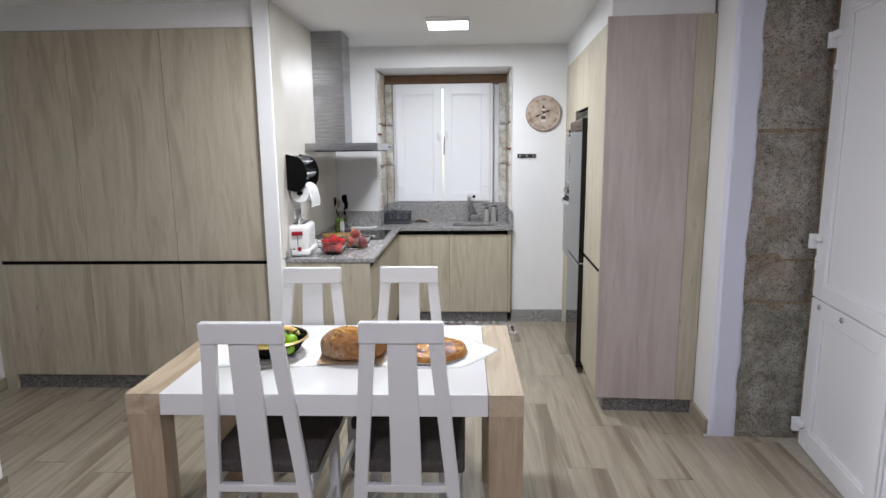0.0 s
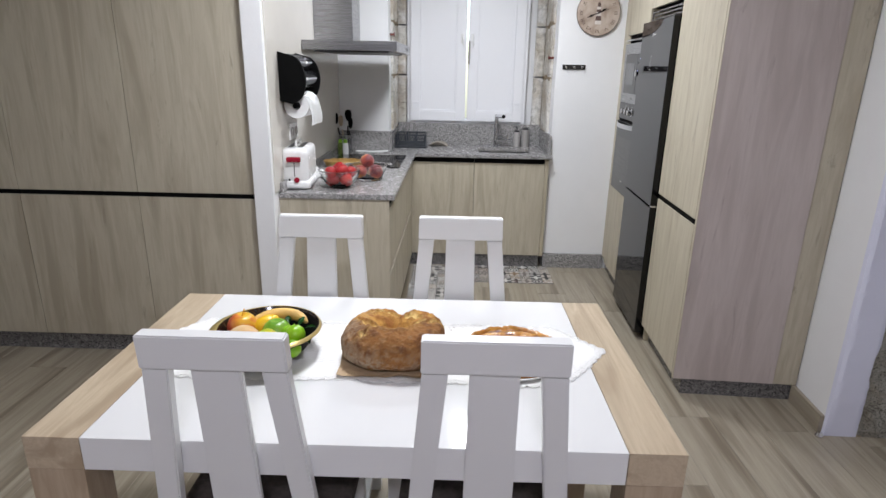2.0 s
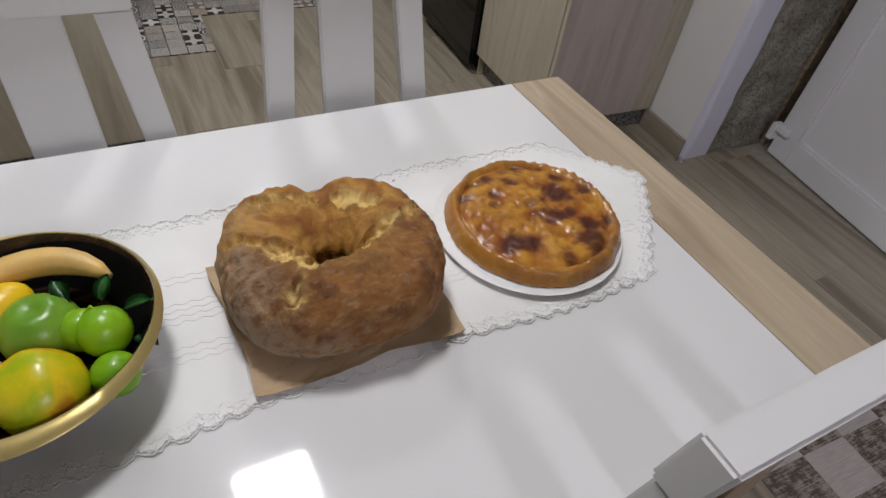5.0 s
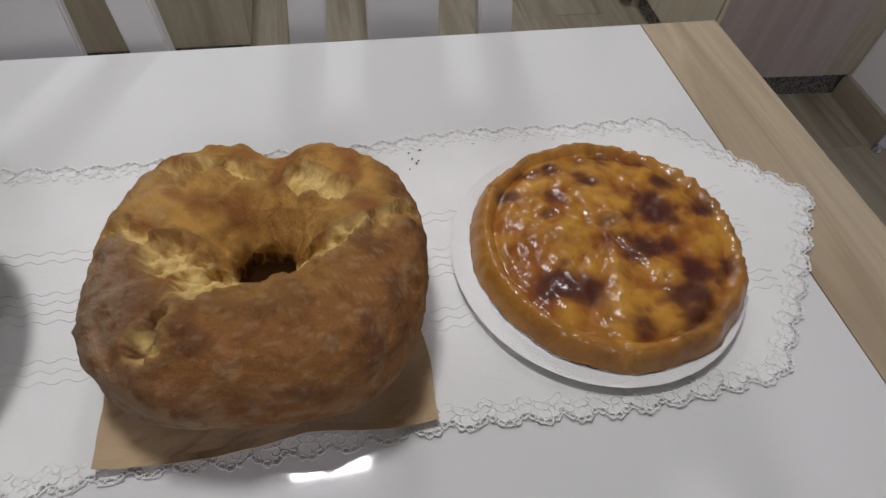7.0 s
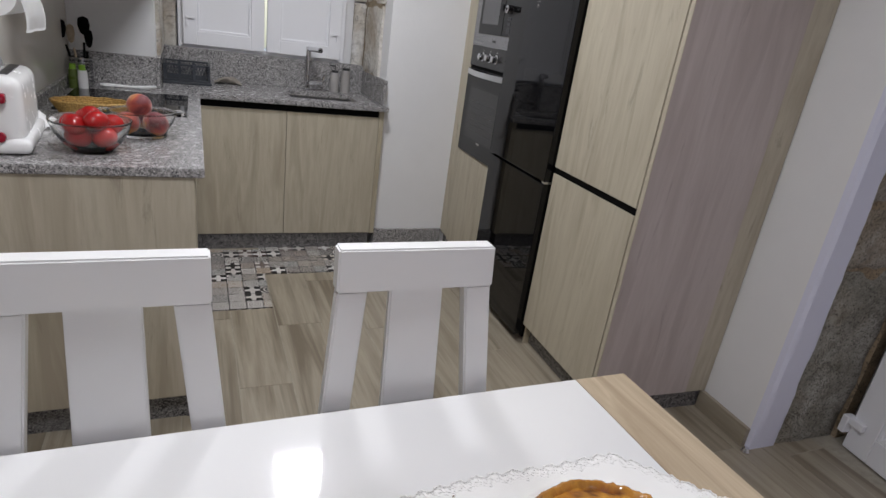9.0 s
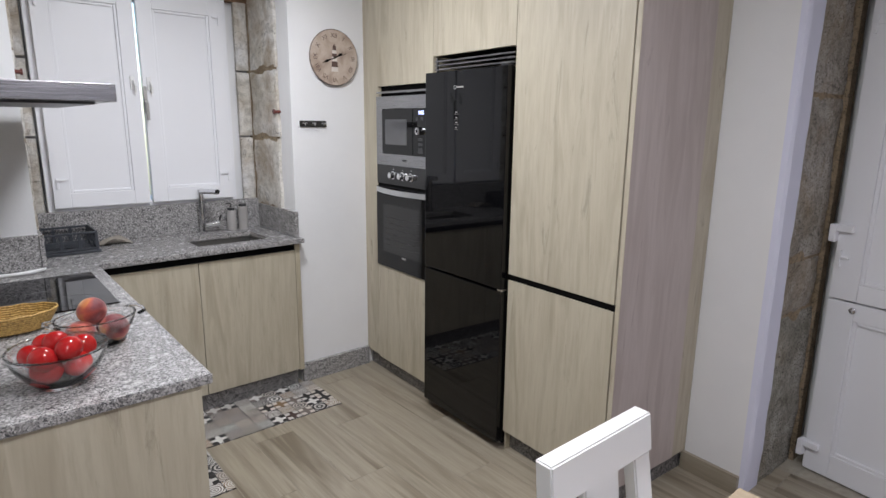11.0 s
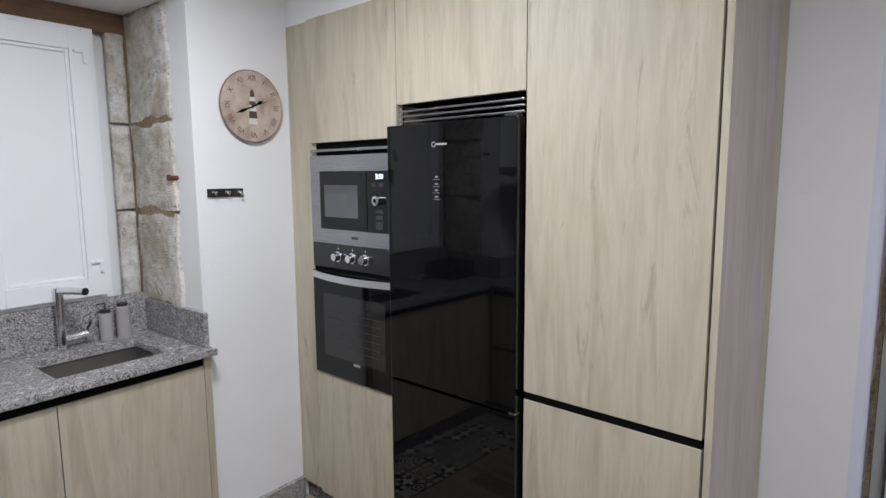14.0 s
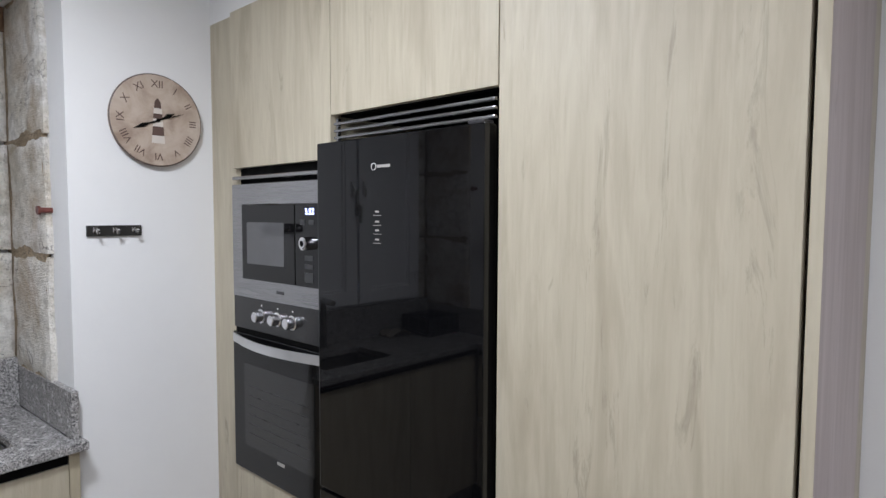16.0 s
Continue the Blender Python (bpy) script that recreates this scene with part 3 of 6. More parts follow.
UNIT = "pale oak-effect tall cupboard"
for n, (x0, x1) in enumerate(((-2.41, -1.818), (-1.818, -1.220), (-1.220, -0.626))):
    w = x1 - x0
    u = thing("tall_cabinet", house(x0, 3.31), UNIT + " with a black grip slit and granite plinth", "cupboard", "tall units by the dining area")
    part("carcass", bx(0.001, w - 0.001, 0.021, 0.60, 0.10, 2.32), OAK_X, u)
    door_part(u, 0, w, 0.105, 0.862, name="door")
    door_part(u, 0, w, 0.886, 2.318, name="door")
    part("grip_slit", bx(0.001, w - 0.001, 0.006, 0.0207, 0.8625, 0.8855), BLACK, u, "black recessed grip slit")
    part("plinth", bx(0.0, w, 0.030, 0.045, 0.0, 0.10), GRANITE_DARK, u, "dark granite plinth")
f = thing("filler_panel", house(-2.455, 3.312), "narrow oak-effect filler beside the tall cupboards and the wall", "panel")
part("panel", bx(-0.04, 0.044, 0, 0.019, 0.0, 2.32), OAK, f)

# right-hand wall of units, facing -x: built facing -y, then turned


def east(y, x=1.2):
    """The pose of a unit of the right-hand run whose far end is at y."""
    return pose(x + 0.003 + 0.0165 * (4.85 - y), y, 0, 0, 0, -90 + 0.95)


u = thing("filler_panel", east(4.955), "narrow oak-effect filler strip between wall and oven column", "panel")
part("panel", bx(-0.05, 0.127, 0.02, 0.039, 0.10, 2.25, bevel=0.001), OAK, u)
part("plinth", bx(-0.05, 0.127, 0.05, 0.065, 0.0, 0.10), GRANITE_DARK, u, "dark granite plinth")
u = thing("oven_cabinet", east(4.827), "pale oak-effect tall column holding the microwave and oven", "cupboard", "tall units of the kitchen")
W1 = 0.542
part("side_panel", bx(0.0, 0.016, 0.021, 0.57, 0.10, 2.25), OAK_X, u)
part("side_panel", bx(W1 - 0.016, W1, 0.021, 0.57, 0.10, 2.25), OAK_X, u)
part("back_panel", bx(0.016, W1 - 0.016, 0.56, 0.57, 0.10, 2.25), OAK_X, u)
part("shelf", bx(0.016, W1 - 0.016, 0.03, 0.56, 0.680, 0.698), OAK_X, u)
part("shelf", bx(0.016, W1 - 0.016, 0.03, 0.56, 1.730, 1.748), BLACK, u)
door_part(u, 0, W1, 0.105, 0.699)
door_part(u, 0, W1, 1.730, 2.25)
part("vent_gap", bx(0.0165, W1 - 0.0165, 0.022, 0.04, 1.675, 1.729), BLACK, u, "black gap over the microwave")
bm = bmesh.new()
box(bm, 0.004, W1 - 0.004, -0.004, 0.03, 1.690, 1.702, bevel=0.003)
part("trim_rail", bm, STEEL, u, "thin aluminium trim rail")
part("plinth", bx(0.0, W1, 0.05, 0.065, 0.0, 0.10), GRANITE_DARK, u, "dark granite plinth")

u = thing("fridge_cabinet", east(4.285), "pale oak-effect housing round the fridge", "cupboard", "tall units of the kitchen")
W2 = 0.575
part("side_panel", bx(0.0, 0.008, 0.021, 0.57, 0.0, 2.25), OAK_X, u)
part("side_panel", bx(W2 - 0.008, W2, 0.021, 0.57, 0.0, 2.25), OAK_X, u)
part("back_panel", bx(0.008, W2 - 0.008, 0.56, 0.57, 0.0, 2.25), BLACK, u)
part("top_panel", bx(0.008, W2 - 0.008, 0.03, 0.56, 1.848, 1.866), BLACK, u)
door_part(u, 0, W2, 1.85, 2.25)
for k in range(3):
    z = 1.782 + 0.019 * k
    part("trim_rail", bx(0.012, W2 - 0.010, 0.0, 0.012, z, z + 0.008, bevel=0.003), STEEL, u, "slim aluminium ventilation rail")
part("grille_post", bx(0.020, 0.028, 0.004, 0.014, 1.765, 1.838), STEEL, u)

u = thing("larder_cabinet", east(3.71), "pale oak-effect tall larder with a black grip slit", "cupboard", "tall units of the kitchen")
W3 = 0.567
part("carcass", bx(0.001, W3 - 0.001, 0.021, 0.57, 0.10, 2.25), OAK_X, u)
door_part(u, 0, W3, 0.105, 0.846)
door_part(u, 0, W3, 0.874, 2.25)
part("grip_slit", bx(0.001, W3 - 0.001, 0.006, 0.0207, 0.8465, 0.8735), BLACK, u, "black recessed grip slit")
part("plinth", bx(0.0, W3, 0.05, 0.065, 0.0, 0.10), GRANITE_DARK, u, "dark granite plinth")
u = thing("end_panel", pose(1.234, 3.118, 0), "oak-effect end panel of the tall units, its colour holding the light's pink cast", "panel")
part("panel", bx(0, 0.462, 0, 0.019, 0.090, 2.281, bevel=0.001), PINK_LIT_OAK, u)
part("edge_band", bx(-0.003, -0.0004, 0, 0.0185, 0.090, 2.281), OAK, u, "pale oak-effect edge band")
part("filler", bx(0.4635, 0.569, 0.003, 0.019, 0.090, 2.281), OAK, u, "oak-effect filler strip against the wall")
part("plinth", bx(0.05, 0.569, 0.022, 0.04, 0.0, 0.0895), GRANITE_DARK, u, "dark granite plinth")

# base units
TOP = 0.89


def base_unit(m, w, d, parts, label, name="base_cabinet"):
    u = thing(name, m, label, "cupboard", "base units of the kitchen")
    part("carcass", bx(0.001, w - 0.001, 0.031, d, 0.10, 0.80), OAK_X, u)
    for x0, x1, z0, z1, nm in parts:
        door_part(u, x0, x1, z0, z1, name=nm)
    part("grip_slit", bx(0.001, w - 0.001, 0.0065, 0.03, 0.8235, 0.862), BLACK, u, "black grip channel under the worktop")
    part("plinth", bx(0.0, w, 0.03, 0.045, 0.0, 0.10), GRANITE_DARK, u, "dark granite plinth")
    return u


for x0, x1 in ((-0.01, 0.49), (0.49, 1.018)):
    base_unit(house(x0, 4.872), x1 - x0, 0.55, ((0, x1 - x0, 0.105, 0.823, "door"),), "pale oak-effect base cupboard under the sink run")
u = thing("filler_panel", house(1.0185, 4.871), "oak-effect side panel beside the white wall", "panel")
part("panel", bx(0, 0.028, 0, 0.4, 0.10, 0.862), OAK_X, u)
# run along the side wall, facing +x
for k, (y0, y1) in enumerate(((3.373, 4.12), (4.12, 4.848))):
    w = y1 - y0
    base_unit(house(0.022, y0, 0, 90), w, 0.545, ((0, w, 0.105, 0.46, "drawer_front"), (0, w, 0.485, 0.823, "drawer_front")), "pale oak-effect drawer unit with black grip slits")
u = thing("end_panel", house(-0.545, 3.353), "oak-effect end panel of the worktop run facing the dining table", "panel")
part("panel", bx(0, 0.565, 0, 0.019, 0.10, 0.862, bevel=0.001), OAK, u)
part("plinth", bx(0.0, 0.532, 0.025, 0.04, 0.0, 0.099), GRANITE_DARK, u, "dark granite plinth")

# worktop in one L, with the sink cut out
bm = bmesh.new()
Z0, Z1 = 0.863, TOP
sink = (0.525, 0.91, 4.965, 5.235)
xs = (-0.546, -0.135, 0.048, sink[0], sink[1], 1.035, 1.064)
ys = (3.345, 4.840, 4.917, sink[2], sink[3], 5.405)


def in_top(a, b):
    x, y = (xs[a] + xs[a + 1]) / 2, (ys[b] + ys[b + 1]) / 2
    if sink[0] < x < sink[1] and sink[2] < y < sink[3]:
        return False
    return (x < 0.048 and y < 4.917) or (x > 0.048 and 4.840 < y < 4.917) or (-0.135 < x < 1.035 and y > 4.917)


corner = {}
for a in range(len(xs)):
    for b in range(len(ys)):
        for z in (Z0, Z1):
            corner[a, b, z] = bm.verts.new((xs[a], ys[b], z))
for a in range(len(xs) - 1):
    for b in range(len(ys) - 1):
        if not in_top(a, b):
            continue
        bm.faces.new([corner[p, q, Z1] for p, q in ((a, b), (a + 1, b), (a + 1, b + 1), (a, b + 1))])
        bm.faces.new([corner[p, q, Z0] for p, q in ((a, b), (a, b + 1), (a + 1, b + 1), (a + 1, b))])
        for (p, q), (r, s), (na, nb) in (((a, b), (a + 1, b), (a, b - 1)), ((a + 1, b), (a + 1, b + 1), (a + 1, b)), ((a + 1, b + 1), (a, b + 1), (a, b + 1)), ((a, b + 1), (a, b), (a - 1, b))):
            inside = 0 <= na < len(xs) - 1 and 0 <= nb < len(ys) - 1 and in_top(na, nb)
            if not inside:
                bm.faces.new((corner[p, q, Z0], corner[r, s, Z0], corner[r, s, Z1], corner[p, q, Z1]))
bmesh.ops.delete(bm, geom=[v for v in bm.verts if not v.link_faces], context="VERTS")
bmesh.ops.bevel(bm, geom=[e for e in bm.edges if len(e.link_faces) == 2 and e.calc_face_angle(0) > 1.0], offset=0.003, segments=2, affect="EDGES")
w = solid("worktop", bm, GRANITE, HOUSE, "speckled grey granite worktop in an L shape", "worktop")
for d in ((-0.154, -0.136, 4.90, 5.405), (1.034, 1.054, 4.885, 5.405)):
    solid("upstand", bx(d[0], d[1], d[2], d[3], 0.8905, 1.036, bevel=0.002), GRANITE, HOUSE, "speckled grey granite upstand in the window recess", "upstand")
solid("upstand", bx(-0.135, 1.033, 5.3865, 5.405, 0.8905, 1.066, bevel=0.002), GRANITE, HOUSE, "speckled grey granite upstand under the window", "upstand")
solid("upstand", bx(-0.523, -0.156, 4.899, 4.9175, 0.8905, 1.040, bevel=0.002), GRANITE, HOUSE, "speckled grey granite upstand behind the hob", "upstand")
solid("upstand", bx(-0.5235, -0.506, 3.35, 4.897, 0.8905, 0.94, bevel=0.002), GRANITE, HOUSE, "low granite upstand along the glossy panel", "upstand")

# sink and tap
u = thing("sink", house(0.7175, 5.10, 0), "undermounted stainless steel sink bowl", "sink")
bm = bmesh.new()
x, y, zb = 0.191, 0.134, 0.70
for d in ((-x, -x + 0.004, -y, y, zb, 0.862), (x - 0.004, x, -y, y, zb, 0.862), (-x, x, -y, -y + 0.004, zb, 0.862), (-x, x, y - 0.004, y, zb, 0.862), (-x, x, -y, y, zb - 0.004, zb)):
    box(bm, *d)
part("bowl", bm, plain("satin_sink_steel", (0.20, 0.20, 0.205), 0.35, 0.9), u)
bm = bmesh.new()
lathe(bm, [(0, 0.702), (0.035, 0.702), (0.04, 0.7005)], 24)
part("drain", bm, CHROME, u, "chrome drain", True)
u = thing("tap", house(0.672, 5.335, TOP), "chrome kitchen tap with an angular spout", "tap")
bm = bmesh.new()
lathe(bm, [(0, 0), (0.026, 0), (0.026, 0.01), (0.017, 0.014), (0.017, 0.255), (0.0, 0.262)], 24)
part("body", bm, CHROME, u, "", True)
bm = bmesh.new()
tube(bm, [(0, 0, 0.245), (0.03, -0.09, 0.25), (0.045, -0.15, 0.252)], 0.015, 16)
part("spout", bm, CHROME, u, "", True)
bm = bmesh.new()
tube(bm, [(0.014, 0, 0.045), (0.09, -0.02, 0.055)], 0.014, 14)
tube(bm, [(0.085, -0.018, 0.055), (0.098, -0.03, 0.105)], 0.007, 10)
part("lever", bm, CHROME, u, "", True)
for hx, hy, h, r in ((0.845, 5.35, 0.115, 0.027), (0.912, 5.34, 0.135, 0.029)):
    u = thing("soap_dispenser", house(hx, hy, TOP), "taupe ceramic bottle with a dark cap by the sink", "bottle", "bottles by the sink")
    bm = bmesh.new()
    lathe(bm, [(0, 0), (r, 0), (r, h), (r * 0.9, h + 0.004), (0, h + 0.004)], 28)
    part("bottle", bm, TAUPE, u, "", True)
    bm = bmesh.new()
    lathe(bm, [(0, h + 0.004), (r * 0.75, h + 0.004), (r * 0.75, h + 0.018), (0, h + 0.018)], 20)
    if h < 0.12:
        tube(bm, [(0, 0, h + 0.015), (0, 0, h + 0.045), (-0.035, -0.01, h + 0.047)], 0.004, 8)
    part("cap", bm, DARK_PLASTIC, u, "dark cap", True)
bm = bmesh.new()
lathe(bm, [(0, 0), (0.022, 0), (0.024, 0.02), (0.018, 0.06), (0.009, 0.085), (0.009, 0.10), (0, 0.10)], 20)
solid("small_bottle", bm, plain("pale_blue_plastic", (0.35, 0.5, 0.75), 0.3), house(0.70, 5.06, 0.7003), "small pale blue plastic bottle standing in the sink", "bottle", smooth=True)

# hob
u = thing("hob", house(-0.240, 4.42, TOP), "black glass induction hob set on the granite", "hob")
part("glass_top", bx(-0.235, 0.235, -0.27, 0.27, 0.0, 0.006, bevel=0.002), BLACK_GLASS, u)
for x, y, r in ((-0.11, -0.15, 0.09), (0.11, -0.15, 0.07), (0.0, 0.14, 0.11)):
    bm = bmesh.new()
    tube(bm, [(x + r * math.cos(a / 40 * math.tau), y + r * math.sin(a / 40 * math.tau), 0.0058) for a in range(40)], 0.0009, 6, True)
    part("zone_ring", bm, plain("grey_print", (0.12, 0.12, 0.12), 0.4), u)

# hood
u = thing("cooker_hood", house(-0.5235, 4.36, 0), "brushed stainless steel chimney cooker hood on the side wall", "cooker hood")
part("canopy", bx(0.0, 0.53, -0.45, 0.45, 1.582, 1.634, bevel=0.002), STEEL, u)
part("chimney", bx(0.0, 0.235, -0.145, 0.135, 1.6342, CEIL_Z - 0.002, bevel=0.002), STEEL, u)
part("filter", bx(0.06, 0.48, -0.40, 0.40, 1.574, 1.5815), DARK_PLASTIC, u, "dark filter panel")
part("control_strip", bx(0.5302, 0.532, 0.15, 0.30, 1.599, 1.617), DARK_PLASTIC, u)

# window with closed shutters
u = thing("window", house(-0.058, 5.395, 1.066), "white uPVC window with closed panelled shutters", "window")
WW, WH = 0.960, 1.137
bm = bmesh.new()
for d in ((0, 0.045, 0, WH), (WW - 0.045, WW, 0, WH), (0.045, WW - 0.045, 0, 0.03), (0.045, WW - 0.045, WH - 0.035, WH)):
    box(bm, d[0], d[1], 0.0, 0.075, d[2], d[3], bevel=0.003)
part("window_frame", bm, WHITE_PVC, u)
for side in (0, 1):
    x0 = 0.027 + side * 0.4595
    sw = 0.4440
    leaf = thing("shutter", pose(0, 0, 0), "", "")
    for key in ("label", "category"):
        if key in leaf:
            del leaf[key]
    leaf.parent = u
    bm = bmesh.new()
    s = 0.075
    for d in ((0, s, 0.02, WH - 0.025), (sw - s, sw, 0.02, WH - 0.025), (s, sw - s, 0.02, 0.02 + s), (s, sw - s, WH - 0.025 - s, WH - 0.025)):
        box(bm, x0 + d[0], x0 + d[1], -0.030, 0.012, d[2], d[3], bevel=0.003)
    part("stile_frame", bm, WHITE_PVC, leaf)
    part("panel", bx(x0 + s, x0 + sw - s, -0.012, 0.004, 0.02 + s, WH - 0.025 - s), WHITE_PVC, leaf)
    bm = bmesh.new()
    a, b, c, d = x0 + s, x0 + sw - s, 0.02 + s, WH - 0.025 - s
    for q in ((a, a + 0.014, c, d), (b - 0.014, b, c, d), (a + 0.014, b - 0.014, c, c + 0.014), (a + 0.014, b - 0.014, d - 0.014, d)):
        box(bm, q[0], q[1], -0.022, -0.0125, q[2], q[3], bevel=0.004)
    part("bead", bm, WHITE_PVC, leaf, "raised bead round the panel")
    hx = x0 + (0.022 if side == 0 else sw - 0.022)
    for z in (0.12, WH - 0.15):
        bm = bmesh.new()
        box(bm, hx - 0.006, hx + 0.006, -0.040, -0.030, z, z + 0.055, bevel=0.002)
        box(bm, hx - (0.006 if side == 0 else 0.04), hx + (0.04 if side == 0 else 0.006), -0.042, -0.031, z + 0.04, z + 0.05, bevel=0.002)
        part("hinge", bm, WHITE_PVC, leaf)
    hx = x0 + (sw - 0.035 if side == 0 else 0.030)
    bm = bmesh.new()
    box(bm, hx - 0.011, hx + 0.011, -0.040, -0.030, 0.62, 0.69, bevel=0.003)
    tube(bm, [(hx + 0.004, -0.045, 0.665), (hx + 0.006, -0.060, 0.64), (hx + 0.008, -0.055, 0.605)], 0.006, 8)
    part("catch", bm, WHITE_PLASTIC, leaf, "", True)
    if side:
        bm = bmesh.new()
        box(bm, x0 - 0.004, x0 + 0.014, -0.045, -0.030, 0.50, 0.64, bevel=0.004)
        tube(bm, [(x0 + 0.004, -0.05, 0.56), (x0 + 0.004, -0.068, 0.55), (x0 + 0.004, -0.066, 0.465)], 0.009, 10)
        part("handle", bm, TAUPE, leaf, "grey lever handle", True)
part("pane", bx(0.045, WW - 0.045, 0.055, 0.060, 0.03, WH - 0.035), GLASS, u).visible_shadow = False
for hx, z, y in ((-0.146, 1.725, 5.02), (1.040, 1.585, 5.06)):
    bm = bmesh.new()
    s = 1 if hx < 0 else -1
    tube(bm, [(-0.02 * s, 0, 0), (0.018 * s, 0, 0)], 0.009, 12)
    tube(bm, [(0.018 * s, 0, 0), (0.026 * s, 0, 0)], 0.014, 14)
    solid("iron_peg", bm, plain("rusty_iron", (0.12, 0.03, 0.022), 0.5, mottling=0.3), house(hx, y, z), "rusty dark red iron peg set in the stone", "peg", smooth=True)

# wall clock
CX, CZ, CR = 1.320, 1.885, 0.150
u = thing("wall_clock", house(CX, 4.918, CZ), "round aged wall clock with a lighthouse picture and Roman numerals", "clock")
bm = bmesh.new()
lathe(bm, [(0, 0.0), (CR * 0.97, 0.0), (CR, 0.004), (CR, 0.016), (CR * 0.985, 0.020), (0, 0.020)], 64)
face = part("dial", bm, CLOCK_FACE, u, "", True, at=pose(0, 0, 0, 90, 0, 0))
bm = bmesh.new()
tube(bm, [(CR * math.cos(a / 72 * math.tau), -0.015, CR * math.sin(a / 72 * math.tau)) for a in range(72)], 0.0030, 8, True)
part("rim", bm, plain("clock_rim", (0.12, 0.09, 0.08), 0.5), u, "thin dark rim", True)
for n, numeral in enumerate(("XII", "I", "II", "III", "IIII", "V", "VI", "VII", "VIII", "IX", "X", "XI")):
    cu = bpy.data.curves.new("numeral", "FONT")
    cu.body, cu.size, cu.align_x, cu.align_y, cu.extrude = numeral, 0.034, "CENTER", "CENTER", 0.0002
    a = radians(90 - 30 * n)
    ob = new("numeral", cu)
    cu.materials.append(CLOCK_DARK)
    ob.parent = u
    ob.matrix_basis = pose(0.118 * math.cos(a), -0.0205, 0.118 * math.sin(a), 90, 0, 0) @ pose(0, 0, 0, 0, 0, -30 * n)
for z0, z1, w0, w1, dark in ((-0.075, -0.050, 0.022, 0.020, 0), (-0.050, -0.020, 0.020, 0.0175, 1), (-0.020, 0.005, 0.0175, 0.0155, 0), (0.005, 0.022, 0.0155, 0.0145, 1), (0.022, 0.040, 0.0145, 0.013, 0), (0.040, 0.060, 0.012, 0.010, 1), (0.060, 0.072, 0.010, 0.002, 1)):
    bm = bmesh.new()
    vs = [bm.verts.new(p) for p in ((-w0, -0.0204, z0), (w0, -0.0204, z0), (w1, -0.0204, z1), (-w1, -0.0204, z1))]
    f = bm.faces.new(vs)
    part("lighthouse_band", bm, CLOCK_DARK if dark else CLOCK_PALE, u, "printed lighthouse band")
for ang, ln, wd in ((62, 0.062, 0.005), (248, 0.088, 0.004), (70, 0.095, 0.001)):
    a = radians(90 - ang)
    bm = bmesh.new()
    d, s = Vector((math.cos(a), 0, math.sin(a))), Vector((-math.sin(a), 0, math.cos(a)))
    prof = [(-0.02, wd * 0.6), (0.35 * ln, wd * 0.6), (0.6 * ln, wd * 1.7), (0.8 * ln, wd * 0.7), (ln, wd * 0.1)]
    left = [bm.verts.new(d * l + s * w_ + Vector((0, -0.023, 0))) for l, w_ in prof]
    right = [bm.verts.new(d * l - s * w_ + Vector((0, -0.023, 0))) for l, w_ in prof]
    for i in range(len(prof) - 1):
        bm.faces.new((left[i], left[i + 1], right[i + 1], right[i]))
    part("clock_pointer", bm, BLACK, u, "black clock pointer")
bm = bmesh.new()
lathe(bm, [(0, 0), (0.006, 0), (0.006, 0.005), (0, 0.005)], 16)
part("boss", bm, BLACK, u, "", True, at=pose(0, -0.0195, 0, 90, 0, 0))

# hook rail
u = thing("hook_rail", house(1.182, 4.918, 1.521), "small dark metal rail with three chrome hooks", "hook rail")
part("plate", bx(-0.082, 0.082, -0.006, 0, -0.017, 0.017, bevel=0.001), plain("dark_metal", (0.05, 0.048, 0.045), 0.35, 0.6), u)
for x in (-0.058, 0.0, 0.058):
    bm = bmesh.new()
    tube(bm, [(x, -0.006, 0.004), (x, -0.020, 0.003), (x, -0.030, -0.008), (x, -0.036, 0.004)], 0.004, 8)
    box(bm, x - 0.007, x + 0.007, -0.0085, -0.006, -0.006, 0.010, bevel=0.001)
    part("hook", bm, CHROME, u, "chrome hook", True)

# microwave and oven: facing -y in their own axes, turned to face -x


def text_part(body, size, m, mat, parent, name="marking", label=""):
    cu = bpy.data.curves.new(name, "FONT")
    cu.body, cu.size, cu.align_x, cu.align_y, cu.extrude = body, size, "CENTER", "CENTER", 0.0002
    cu.materials.append(mat)
    ob = new(name, cu)
    ob.parent, ob.matrix_basis = parent, m
    return tagged(ob, label)


u = thing("microwave", east(4.824, 1.196), "built-in microwave with a steel frame and black glass front", "microwave")
MW, M0, M1 = 0.534, 1.298, 1.674
bm = bmesh.new()
for d in ((0, 0.065, M0, M1), (MW - 0.012, MW, M0, M1), (0.065, MW - 0.012, M0, M0 + 0.062), (0.065, MW - 0.012, M1 - 0.066, M1)):
    box(bm, d[0], d[1], 0, 0.02, d[2], d[3])
part("steel_frame", bm, STEEL, u)
part("door", bx(0.066, 0.372, -0.004, 0.02, M0 + 0.063, M1 - 0.067, bevel=0.003), BLACK_GLASS, u, "black glass door")
part("window_pane", bx(0.10, 0.315, -0.0050, -0.0042, M0 + 0.115, M1 - 0.125), plain("grey_mesh_glass", (0.10, 0.10, 0.105), 0.12), u, "grey viewing window")
part("control_panel", bx(0.374, MW - 0.013, -0.004, 0.02, M0 + 0.063, M1 - 0.067, bevel=0.003), BLACK_GLASS, u)
bm = bmesh.new()
lathe(bm, [(0, 0), (0.020, 0), (0.019, 0.022), (0.016, 0.024), (0.008, 0.0245), (0, 0.0245)], 32)
